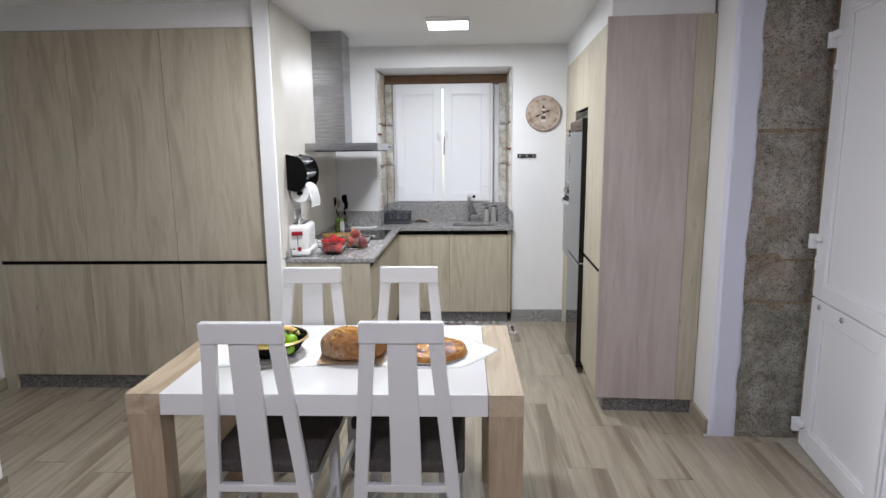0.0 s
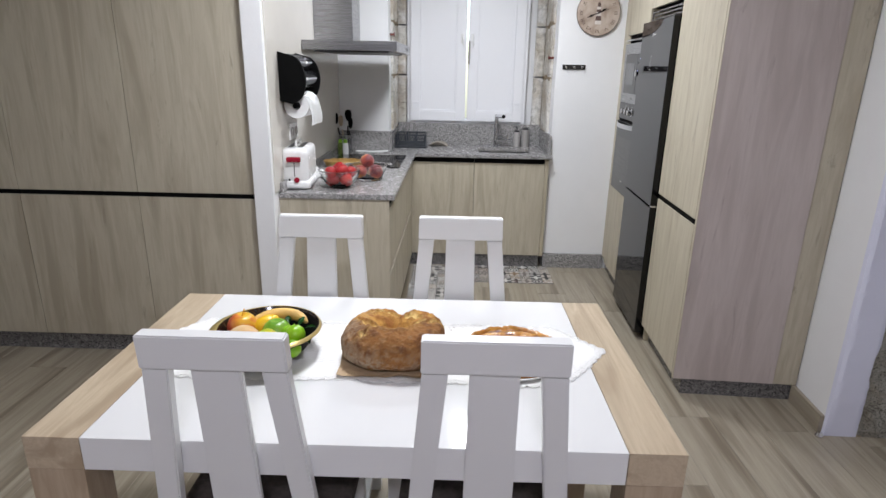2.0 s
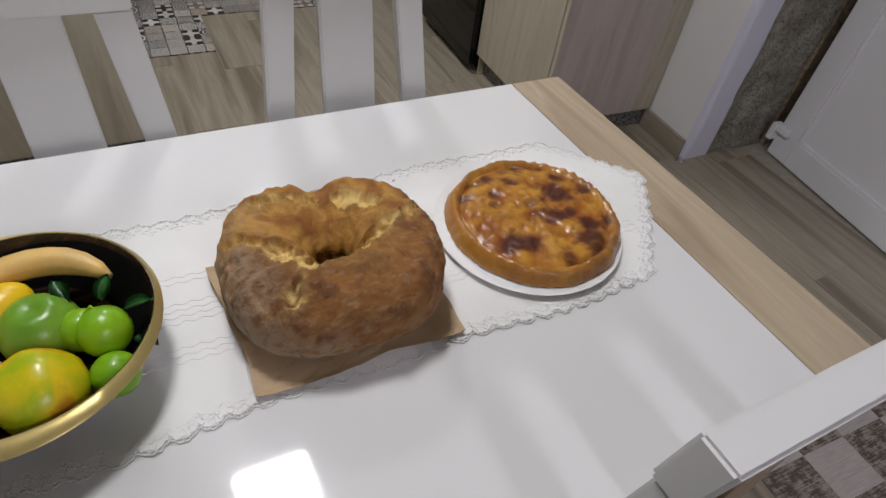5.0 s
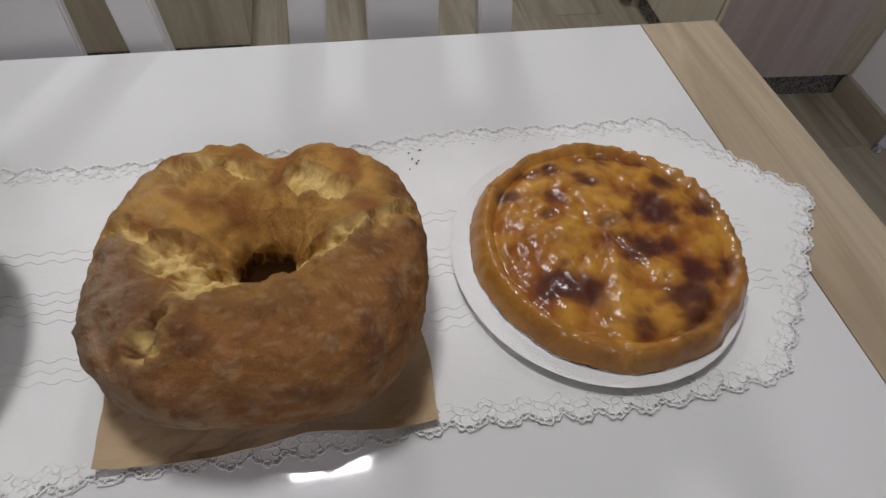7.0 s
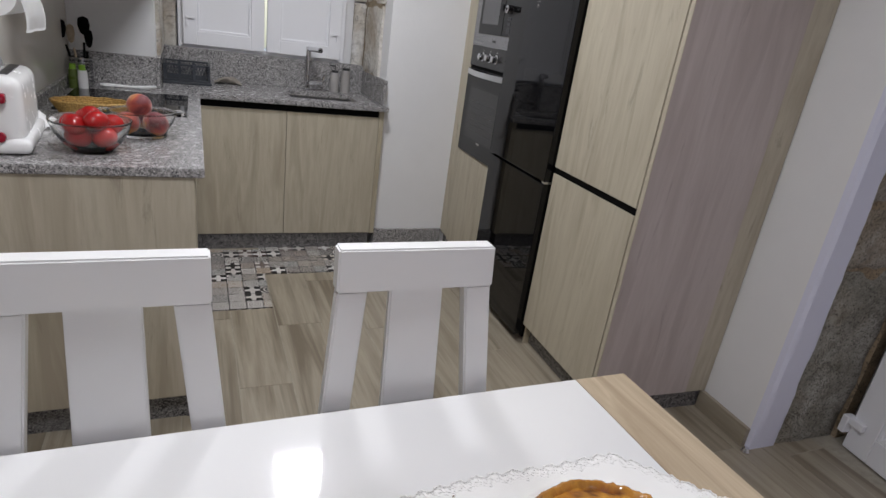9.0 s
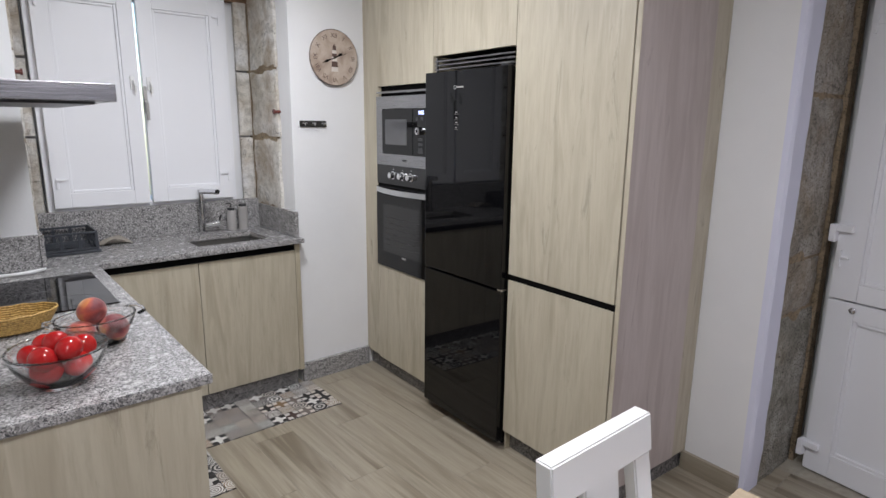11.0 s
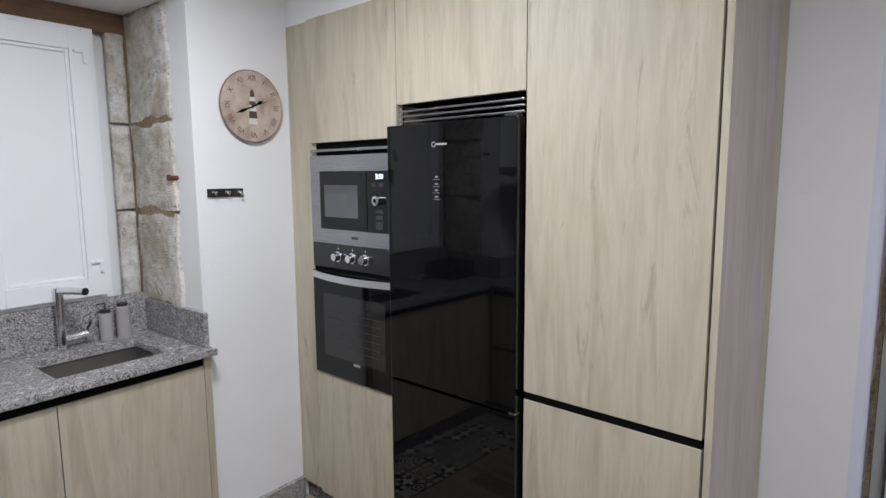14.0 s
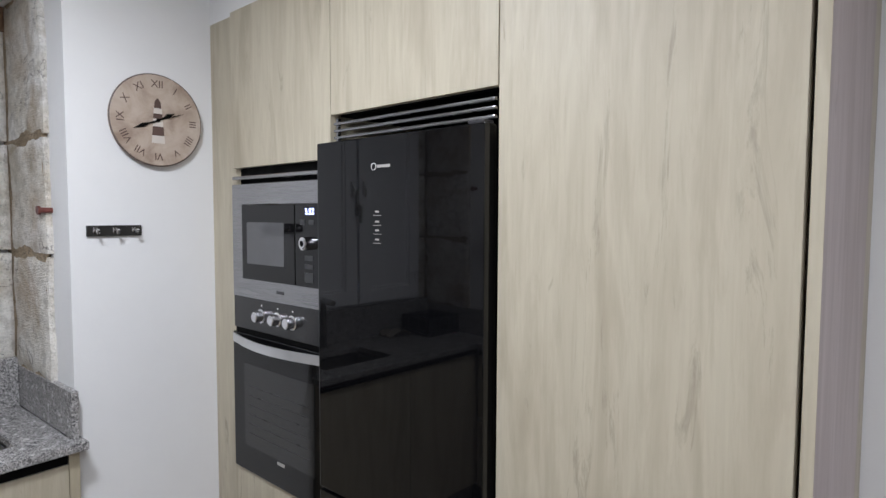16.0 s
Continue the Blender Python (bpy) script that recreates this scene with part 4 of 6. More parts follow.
part("knob", bm, CHROME, u, "chrome knob", True, at=pose(0.442, -0.004, 1.490, 90, 0, 0))
bm = bmesh.new()
lathe(bm, [(0, 0.0247), (0.009, 0.0247), (0, 0.0255)], 20)
part("knob_cap", bm, BLACK, u, "", True, at=pose(0.442, -0.004, 1.490, 90, 0, 0))
text_part("5:52", 0.026, pose(0.448, -0.0048, 1.583, 90, 0, 0), DISPLAY_ON, u, "display", "lit clock display reading 5:52")
for z, w_ in ((1.552, 0.014), (1.552, -0.030), (1.447, 0.0), (1.422, 0.0)):
    bm = bmesh.new()
    x = 0.443 + w_
    hw = 0.012 if w_ else 0.020
    box(bm, x - hw, x + hw, -0.0055, -0.0041, z - 0.007, z + 0.007, bevel=0.001)
    part("button", bm, DARK_PLASTIC, u)
part("button", bx(0.422, 0.464, -0.0055, -0.0041, 1.375, 1.404, bevel=0.001), DARK_PLASTIC, u)
part("badge", bx(0.265, 0.305, -0.001, 0.0, 1.325, 1.335), DARK_PLASTIC, u, "small maker's mark as a plain bar")

u = thing("oven", east(4.824, 1.197), "built-in black glass oven with a curved steel handle", "oven")
O0, O1 = 0.704, 1.297
part("body", bx(0.01, MW - 0.01, 0.02, 0.50, O0 + 0.01, O1 - 0.01), BLACK, u)
part("control_panel", bx(0, MW, 0, 0.02, 1.190, O1, bevel=0.002), plain("black_enamel", (0.016, 0.016, 0.017), 0.22), u)
for x in (0.175, 0.268, 0.350):
    bm = bmesh.new()
    lathe(bm, [(0, 0), (0.023, 0), (0.023, 0.004), (0.018, 0.006), (0.0165, 0.028), (0.014, 0.030), (0, 0.030)], 32)
    k = part("knob", bm, CHROME, u, "ribbed chrome knob", True, at=pose(x, 0, 1.244, 90, 0, 0))
    part("knob_mark", bx(x - 0.002, x + 0.002, -0.0012, 0, 1.276, 1.281), WHITE_PLASTIC, u)
part("door", bx(0, MW, -0.006, 0.02, O0, 1.174, bevel=0.003), BLACK_GLASS, u, "black glass door")
part("gap", bx(0.004, MW - 0.004, 0.004, 0.02, 1.1745, 1.1895), BLACK, u)
part("inner_window", bx(0.07, MW - 0.07, -0.0068, -0.0062, O0 + 0.09, 1.075), plain("smoked_glass", (0.02, 0.02, 0.02), 0.06), u)
for k in range(6):
    part("rack_bar", bx(0.10, MW - 0.10, -0.0073, -0.0069, 0.84 + 0.032 * k, 0.842 + 0.032 * k), plain("rack_grey", (0.035, 0.035, 0.035), 0.3), u)
bm = bmesh.new()
pts = [(0.006 + (MW - 0.012) * i / 24, -0.010 - 0.040 * math.sin(math.pi * i / 24), 1.155) for i in range(25)]
prev = None
for x, y, z in pts:
    ring = [bm.verts.new((x, y, z + 0.014)), bm.verts.new((x, y, z - 0.014)), bm.verts.new((x, y + 0.006, z - 0.014)), bm.verts.new((x, y + 0.006, z + 0.014))]
    if prev:
        for i in range(4):
            bm.faces.new((prev[i], prev[(i + 1) % 4], ring[(i + 1) % 4], ring[i]))
    else:
        bm.faces.new(ring)
    prev = ring
bm.faces.new(prev[::-1])
part("handle", bm, plain("satin_aluminium", (0.62, 0.62, 0.63), 0.35, 0.7), u, "curved satin aluminium handle", True)
part("badge", bx(0.265, 0.305, -0.0072, -0.006, 0.778, 0.788), TAUPE, u, "small maker's mark as a plain bar")

# fridge
u = thing("fridge", east(4.305, 1.168), "tall glossy black glass fridge freezer", "fridge")
FW = 0.585
part("body", bx(0.004, FW - 0.004, 0.045, 0.56, 0.025, 1.765, bevel=0.003), BLACK, u)
part("door", bx(0, FW, 0, 0.042, 0.800, 1.770, bevel=0.003), BLACK_GLASS, u, "glossy black upper door")
part("door", bx(0, FW, 0, 0.042, 0.045, 0.790, bevel=0.003), BLACK_GLASS, u, "glossy black freezer door")
part("hinge", bx(FW - 0.05, FW - 0.006, 0.004, 0.038, 1.7702, 1.778, bevel=0.002), DARK_PLASTIC, u)
part("hinge", bx(FW - 0.03, FW - 0.004, 0.006, 0.036, 0.7902, 0.7998), CHROME, u)
bm = bmesh.new()
tube(bm, [(0.235 + 0.0085 * math.cos(a / 24 * math.tau), -0.0004, 1.695 + 0.0085 * math.sin(a / 24 * math.tau)) for a in range(24)], 0.0010, 6, True)
part("badge", bm, WHITE_PLASTIC, u, "round maker's mark")
part("badge", bx(0.248, 0.295, -0.0008, -0.0001, 1.6915, 1.6985), TAUPE, u, "maker's name as a plain bar")
for z in (1.573, 1.548, 1.526, 1.503):
    part("control_line", bx(0.232, 0.262, -0.0006, -0.0001, z - 0.0006, z + 0.0006), TAUPE, u)
    part("control_mark", bx(0.240, 0.254, -0.0006, -0.0001, z + 0.007, z + 0.0115), TAUPE, u)
for x in (0.05, FW - 0.05):
    bm = bmesh.new()
    lathe(bm, [(0, 0.001), (0.018, 0.001), (0.018, 0.018), (0.010, 0.026), (0, 0.026)], 16)
    part("foot", bm, CHROME, u, "levelling foot", True, at=pose(x, 0.075, 0))

# ---- the front door ----
d0, d1 = Vector((2.250, 2.800)), Vector((2.185, 2.045))
ang = math.degrees(math.atan2(d1.y - d0.y, d1.x - d0.x))
u = thing("front_door", pose(d0.x, d0.y, 0.008, 0, 0, ang), "white panelled uPVC stable door in two halves", "door")
DW, DH = (d1 - d0).length, 2.30
for half, (z0, z1) in enumerate(((0.0, 0.805), (0.812, DH))):
    leaf = thing("leaf", PLAIN, "", "")
    leaf.parent = u
    for key in ("label", "category"):
        if key in leaf:
            del leaf[key]
    s = 0.105
    rails = (0.11, 0.075) if half == 0 else (0.075, 0.12)
    bm = bmesh.new()
    for q in ((0, s, z0, z1), (DW - s, DW, z0, z1), (s, DW - s, z0, z0 + rails[0]), (s, DW - s, z1 - rails[1], z1)):
        box(bm, q[0], q[1], 0.0, 0.06, q[2], q[3], bevel=0.004)
    part("stile_frame", bm, WHITE_PVC, leaf)
    part("panel", bx(s, DW - s, 0.016, 0.045, z0 + rails[0], z1 - rails[1]), WHITE_PVC, leaf)
    bm = bmesh.new()
    a, b, c, d = s, DW - s, z0 + rails[0], z1 - rails[1]
    for q in ((a, a + 0.016, c, d), (b - 0.016, b, c, d), (a + 0.016, b - 0.016, c, c + 0.016), (a + 0.016, b - 0.016, d - 0.016, d)):
        box(bm, q[0], q[1], 0.004, 0.0155, q[2], q[3], bevel=0.005)
    part("bead", bm, WHITE_PVC, leaf, "raised bead round the panel")
for z in (0.065, 1.055, 2.03):
    bm = bmesh.new()
    box(bm, -0.022, 0.004, -0.034, 0.01, z, z + 0.075, bevel=0.005)
    box(bm, 0.002, 0.062, -0.026, -0.002, z + 0.045, z + 0.075, bevel=0.005)
    part("hinge", bm, WHITE_PVC, u, "white door hinge")
for z in (0.95, 1.88):
    bm = bmesh.new()
    box(bm, 0.020, 0.028, -0.012, -0.001, z, z + 0.07, bevel=0.002)
    box(bm, 0.020, 0.055, -0.012, -0.001, z + 0.035, z + 0.045, bevel=0.002)
    part("stay", bm, WHITE_PVC, u)
for x, z in ((0.10, 0.775), (0.33, 0.775)):
    bm = bmesh.new()
    lathe(bm, [(0, 0), (0.014, 0), (0.013, 0.006), (0.006, 0.010), (0, 0.011)], 20)
    part("bolt_head", bm, CHROME, u, "domed chrome bolt", True, at=pose(x, -0.001, z, 90, 0, 0))
u = setting("door_frame", bx(2.15, 2.245, 1.935, 2.035, 0, 2.36, bevel=0.004), WHITE_PVC, PLAIN, "white ribbed uPVC door frame")
for k in range(3):
    part("rib", bx(2.140, 2.150, 1.945 + 0.028 * k, 1.962 + 0.028 * k, 0, 2.36, bevel=0.003), WHITE_PVC, u)
bm = bmesh.new()
lathe(bm, [(0, 0), (0.016, 0), (0.017, 0.006), (0.010, 0.020), (0, 0.022)], 20)
solid("door_stop", bm, CHROME, pose(1.785, 2.845, 0.0), "small round metal door stop on the floor", "door stop", smooth=True)

# ---- lamps in the ceiling ----
# Only the first panel is a seen one; the other two are added.
for x, y in ((0.52, 3.98), (0.10, 2.42), (0.45, -0.30)):
    u = thing("ceiling_lamp", house(x, y, CEIL_Z), "square white LED ceiling panel, switched on", "ceiling lamp", "ceiling lamps")
    bm = bmesh.new()
    for q in ((-0.15, 0.15, -0.15, -0.14), (-0.15, 0.15, 0.14, 0.15), (-0.15, -0.14, -0.14, 0.14), (0.14, 0.15, -0.14, 0.14)):
        box(bm, *q, -0.03, -0.001, bevel=0.001)
    part("rim", bm, WHITE_PLASTIC, u)
    part("diffuser", bx(-0.1395, 0.1395, -0.1395, 0.1395, -0.026, -0.004), PANEL_ON, u)

# ---- dining table ----
u = thing("dining_table", house(0.1475, 1.941, 0, 0.2), "dining table with a glossy white top and oak ends and legs", "table")
TW, TD, TT = 0.6875, 0.398, 0.755
part("tabletop", bx(-0.567, 0.567, -TD, TD, TT - 0.078, TT, bevel=0.0015), TABLE_WHITE, u, "glossy white tabletop")
for s in (-1, 1):
    a, b = sorted((s * 0.5685, s * TW))
    part("end_board", bx(a, b, -TD, TD, TT - 0.078, TT, bevel=0.0015), TABLE_OAK, u, "oak end board")
    for t in (-1, 1):
        c, d = sorted((t * TD, t * (TD - 0.09)))
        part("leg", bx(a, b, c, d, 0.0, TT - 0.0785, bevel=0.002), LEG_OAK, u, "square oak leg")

# ---- chairs ----


def chair():
    """A white chair with its back at y = 0 side and its seat towards +y."""
    u = thing("dining_chair", PLAIN, "white lacquered dining chair with a brown-grey seat, under the table", "chair", "chairs round the table")
    H, lean = 1.025, 0.11
    back = lambda z: -lean * max(0.0, z - 0.42)  # noqa: E731

    def slat(x0a, x1a, x0b, x1b, z0, z1, t, bm):
        n = 6
        prev = None
        for i in range(n + 1):
            w_ = i / n
            z = z0 + (z1 - z0) * w_
            xa, xb, y = x0a + (x0b - x0a) * w_, x1a + (x1b - x1a) * w_, back(z)
            ring = [bm.verts.new(p) for p in ((xa, y - t / 2, z), (xb, y - t / 2, z), (xb, y + t / 2, z), (xa, y + t / 2, z))]
            if prev:
                for k in range(4):
                    bm.faces.new((prev[k], prev[(k + 1) % 4], ring[(k + 1) % 4], ring[k]))
            else:
                bm.faces.new(ring[::-1])
            prev = ring
        bm.faces.new(prev)
        bmesh.ops.recalc_face_normals(bm, faces=bm.faces)
        long_edges = [e for e in bm.edges if len(e.link_faces) == 2 and e.calc_face_angle(0) > 1.0]
        bmesh.ops.bevel(bm, geom=long_edges, offset=0.003, segments=2, affect="EDGES")

    for s in (-1, 1):
        bm = bmesh.new()
        a = sorted((s * 0.195, s * 0.148))
        b = sorted((s * 0.138, s * 0.088))
        slat(a[0], a[1], b[0], b[1], 0.30, H - 0.072, 0.026, bm)
        part("back_stile", bm, CHAIR_WHITE, u, "", True)
        bm = bmesh.new()
        box(bm, s * 0.195 - (0.04 if s > 0 else 0), s * 0.195 + (0 if s > 0 else 0.04), -0.020, 0.018, 0.0, 0.305, bevel=0.003)
        part("leg", bm, CHAIR_WHITE, u)
        bm = bmesh.new()
        box(bm, s * 0.195 - (0.04 if s > 0 else 0), s * 0.195 + (0 if s > 0 else 0.04), 0.375, 0.415, 0.0, 0.44, bevel=0.003)
        part("leg", bm, CHAIR_WHITE, u)
        x = sorted((s * 0.188, s * 0.168))
        part("seat_rail", bx(x[0], x[1], 0.019, 0.374, 0.375, 0.435, bevel=0.002), CHAIR_WHITE, u)
        part("stretcher", bx(x[0], x[1], 0.019, 0.374, 0.17, 0.195, bevel=0.002), CHAIR_WHITE, u)
    bm = bmesh.new()
    slat(-0.054, 0.054, -0.048, 0.048, 0.405, H - 0.072, 0.016, bm)
    part("splat", bm, CHAIR_WHITE, u, "", True)
    bm = bmesh.new()
    slat(-0.1400, 0.1400, -0.1385, 0.1385, H - 0.0725, H, 0.034, bm)
    part("top_rail", bm, CHAIR_WHITE, u, "", True)
    part("cross_rail", bx(-0.152, 0.152, -0.012, 0.012, 0.385, 0.412, bevel=0.003), CHAIR_WHITE, u)
    part("front_rail", bx(-0.154, 0.154, 0.382, 0.402, 0.375, 0.435, bevel=0.002), CHAIR_WHITE, u)
    bm = bmesh.new()
    box(bm, -0.205, 0.205, 0.022, 0.43, 0.437, 0.487, bevel=0.018, seg=4)
    part("seat", bm, FABRIC, u, "brown-grey padded seat", True)
    return u


proto = chair()
spots = ((-0.094, 1.558, 0), (0.431, 1.568, 0), (-0.094, 2.324, 180.8), (0.370, 2.337, 180))
proto.matrix_basis = house(*spots[0][:2], 0, spots[0][2])
for x, y, r in spots[1:]:
    copy_thing(proto, house(x, y, 0, r))

# ---- on the table ----


def runner_outline(n_side=150):
    """The runner's scalloped edge, as (x, y) round it."""
    pts = []
    half, mid = 0.165, 0.0

    def ends(v):
        right = 0.64 - 0.155 * max(0.0, 0.19 - v) / 1.19 - 0.14 * max(0.0, v - 0.19) / 0.81
        left = -0.63 + 0.13 * max(0.0, 0.2 - v) / 1.2 + 0.11 * max(0.0, v - 0.2) / 0.8
        return left, right

    raw = []
    for i in range(60):
        raw.append((ends(-1)[0] + (ends(-1)[1] - ends(-1)[0]) * i / 60, -half))
    for i in range(24):
        v = -1 + 2 * i / 24
        raw.append((ends(v)[1], v * half))
    for i in range(60):
        raw.append((ends(1)[1] + (ends(1)[0] - ends(1)[1]) * i / 60, half))
    for i in range(24):
        v = 1 - 2 * i / 24
        raw.append((ends(v)[0], v * half))
    dense = []
    for a, b in zip(raw, raw[1:] + raw[:1]):
        for k in range(5):
            dense.append((a[0] + (b[0] - a[0]) * k / 5, a[1] + (b[1] - a[1]) * k / 5))
    run, n = 0.0, len(dense)
    for i, p in enumerate(dense):
        q, o = dense[(i + 1) % n], dense[i - 1]
        tx, ty = q[0] - o[0], q[1] - o[1]
        ln = math.hypot(tx, ty) or 1
        run += math.hypot(q[0] - p[0], q[1] - p[1])
        wander = 0.0040 * math.sin(run * 9.0) + 0.0030 * math.sin(run * 23.0 + 1.0)
        s = wander + 0.0080 * abs(math.sin(run * math.pi / 0.030 + 0.5 * math.sin(run * 14))) + 0.0016 * abs(math.sin(run * math.pi / 0.0052))
        pts.append((p[0] + ty / ln * s, p[1] - tx / ln * s, run, tx / ln, ty / ln))
    return pts


line = runner_outline()
u = thing("table_runner", house(0.14, 1.965, TT + 0.0005), "white linen table runner with a scalloped lace edge", "table runner")


def lace_loops(inset, r, step, thick, grow):
    """A row of little crochet rings a set way in from the scalloped edge."""
    bm_ = bmesh.new()
    last = -1.0
    for x, y, run, tx, ty in line:
        if run - last < step:
            continue
        last = run
        s = 1 + grow * abs(math.sin(run * math.pi / 0.030))
        cx, cy = x - ty * inset, y + tx * inset
        tube(bm_, [(cx + s * r * math.cos(a / 8 * math.tau), cy + s * r * math.sin(a / 8 * math.tau), 0.0014 + 0.0006 * math.sin(run * 400 + a)) for a in range(8)], thick, 4, True)
    return bm_


for inset, r, step, thick, grow in ((0.0016, 0.0026, 0.0058, 0.0008, 0.1), (0.0085, 0.0032, 0.0066, 0.0006, 0.15), (0.0150, 0.0029, 0.0062, 0.0006, 0.0)):
    part("lace_trim", lace_loops(inset, r, step, thick, grow), LINEN, u, "crocheted scalloped lace edging", "all")
for inset in (0.0, 0.0122, 0.0188):
    bm = bmesh.new()
    tube(bm, [(x - ty * inset, y + tx * inset, 0.0010) for x, y, run, tx, ty in line], 0.0008, 5, True)
    part("lace_cord", bm, LINEN, u, "twisted lace cord", "all")
bm = bmesh.new()
cloth_edge = [(x - ty * 0.0030, y + tx * 0.0030) for x, y, run, tx, ty in line]
prism(bm, cloth_edge, 0.0002, 0.0012)
part("cloth", bm, LINEN, u)
for y in (-0.078, -0.068, -0.058, -0.020, -0.010, 0.0, 0.010, 0.046, 0.056):
    bm = bmesh.new()
    tube(bm, [(-0.46 + 0.0050 * i, y + 0.0022 * math.sin(i * 1.57 + y * 90) + 0.003 * math.sin(i * 0.05), 0.0013) for i in range(200)], 0.0009, 4)
    part("pulled_thread", bm, LINEN, u, "raised pulled-thread row", "all")


def tone_mesh(name, bm, layer, mat, parent=None, m=None):
    return finish(name, bm, mat, "all")


def bread():
    """A ring loaf, folded over itself, with torn pale creases."""
    bm = bmesh.new()
    col = bm.loops.layers.color.new("tone")
    nu, nv = 260, 120
    grid, tone = {}, {}
    tears = ((-0.066, -0.092, -0.037, -0.046, 0.012), (-0.037, -0.046, 0.0, -0.031, 0.020), (0.0, -0.031, 0.060, -0.011, 0.016), (0.060, -0.011, 0.122, 0.027, 0.010), (-0.108, 0.020, -0.066, -0.012, 0.009), (-0.066, -0.012, -0.037, -0.037, 0.017), (-0.077, 0.088, 0.004, 0.084, 0.008), (0.026, 0.074, 0.062, 0.050, 0.011), (0.062, 0.050, 0.084, 0.020, 0.010))
    for i in range(nu):
        u_ = i / nu * math.tau
        cu_, su = math.cos(u_), math.sin(u_)
        notch = math.exp(-((u_ - math.radians(88)) / 0.20) ** 2)
        rout = 0.1425 * (1 - 0.08 * notch) * (1 - 0.038 * math.cos(4 * u_) + 0.018 * math.cos(2 * u_ + 2.6))
        top = 0.092 * (1 + 0.12 * math.cos(u_ + 1.2) - 0.16 * notch)
        for j in range(nv):
            v = j / nv * math.tau
            rin = 0.025
            rc, ra = (rout + rin) / 2, (rout - rin) / 2
            cv, sv = math.cos(v), math.sin(v)
            r = rc + ra * math.copysign(abs(cv) ** 0.85, cv)
            z = top / 2 + top / 2 * math.copysign(abs(sv) ** 0.72, sv)
            if cv < 0 and sv > 0:
                z -= 0.020 * (-cv) ** 1.5
            x, y = r * cu_, r * su * 0.97
            p = Vector((x, y, z))
            big = noise.noise(p * 11)
            nz = noise.fractal(p * 26, 0.75, 2.1, 6)
            fine = noise.fractal(p * 90, 0.8, 2.1, 4)
            tear = lip = 0.0
            if z > top * 0.38:
                for ax, ay, bx_, by, wd in tears:
                    vx, vy = bx_ - ax, by - ay
                    k = max(0.0, min(1.0, ((x - ax) * vx + (y - ay) * vy) / (vx * vx + vy * vy)))
                    dd = math.hypot(x - ax - k * vx, y - ay - k * vy) + 0.010 * nz
                    wk = wd * (1.15 - 0.5 * k)
                    tear = max(tear, 1 / (1 + math.exp((dd - wk) / 0.0022)))
                    lip = max(lip, math.exp(-((dd - wk * 1.15) / 0.0035) ** 2))
            ridges = 0.0
            if cv < 0.2 and sv > -0.2:
                ridges = math.sin(u_ * 9 + 2.5 * big) * min(1.0, 0.2 - cv)
            z += 0.0022 * noise.fractal(p * 55, 0.9, 2.1, 3) - 0.0110 * tear + 0.0065 * lip + 0.0035 * nz + 0.0048 * tear * fine + 0.0030 * ridges
            k = 1 + 0.022 * nz + 0.03 * big + 0.004 * fine
            grid[i, j] = bm.verts.new((x * k, y * k, max(0.0, z)))
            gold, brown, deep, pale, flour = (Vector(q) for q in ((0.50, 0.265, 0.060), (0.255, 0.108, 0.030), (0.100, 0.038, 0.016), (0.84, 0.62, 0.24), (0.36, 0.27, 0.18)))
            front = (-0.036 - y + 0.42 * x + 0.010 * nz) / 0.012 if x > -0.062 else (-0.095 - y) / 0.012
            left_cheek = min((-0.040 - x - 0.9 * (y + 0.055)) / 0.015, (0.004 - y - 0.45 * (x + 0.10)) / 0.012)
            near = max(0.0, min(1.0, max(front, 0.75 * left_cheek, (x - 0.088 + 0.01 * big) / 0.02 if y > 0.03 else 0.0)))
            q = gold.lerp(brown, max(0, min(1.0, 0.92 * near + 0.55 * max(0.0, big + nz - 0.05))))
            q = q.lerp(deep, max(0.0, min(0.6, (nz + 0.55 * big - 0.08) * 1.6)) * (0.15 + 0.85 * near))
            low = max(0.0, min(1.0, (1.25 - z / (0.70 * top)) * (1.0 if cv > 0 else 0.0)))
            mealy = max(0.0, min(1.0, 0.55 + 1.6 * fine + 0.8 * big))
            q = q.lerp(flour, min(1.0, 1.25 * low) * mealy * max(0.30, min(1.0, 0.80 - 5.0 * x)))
            if ridges or (cv < 0.1 and sv > 0):
                q = q.lerp(Vector((0.56, 0.31, 0.075)), 0.6 * min(1.0, max(0.0, 0.15 - cv)))
                q = q.lerp(brown, max(0.0, 0.35 * ridges))
            q = q.lerp(flour, max(0.0, min(0.6, (-0.06 - x) * 16)) * max(0.2, mealy))
            q = q.lerp(pale, max(0.0, min(0.95, tear * (0.85 + 1.6 * fine))))
            q = q.lerp(brown, 0.8 * lip * (1 - tear))
            if near < 0.3 and not tear > 0.5:
                bake = noise.noise(Vector((x * 34, y * 34, 5)))
                q = q.lerp(Vector((0.27, 0.095, 0.025)), max(0.0, min(0.75, 2.6 * (bake - 0.05))))
            scratch = noise.fractal(Vector((x * 60, y * 240, z * 60)), 0.8, 2.1, 4)
            q = q.lerp(Vector((0.55, 0.40, 0.24)), max(0.0, min(0.2, 1.2 * (scratch - 0.30))) * near)
            tone[i, j] = q
    for i in range(nu):
        for j in range(nv):
            ks = ((i, j), ((i + 1) % nu, j), ((i + 1) % nu, (j + 1) % nv), (i, (j + 1) % nv))
            f = bm.faces.new([grid[k] for k in ks])
            for lp, k in zip(f.loops, ks):
                lp[col] = (*(max(0.0, w_) ** (1 / 2.2) for w_ in tone[k]), 1)
    return bm


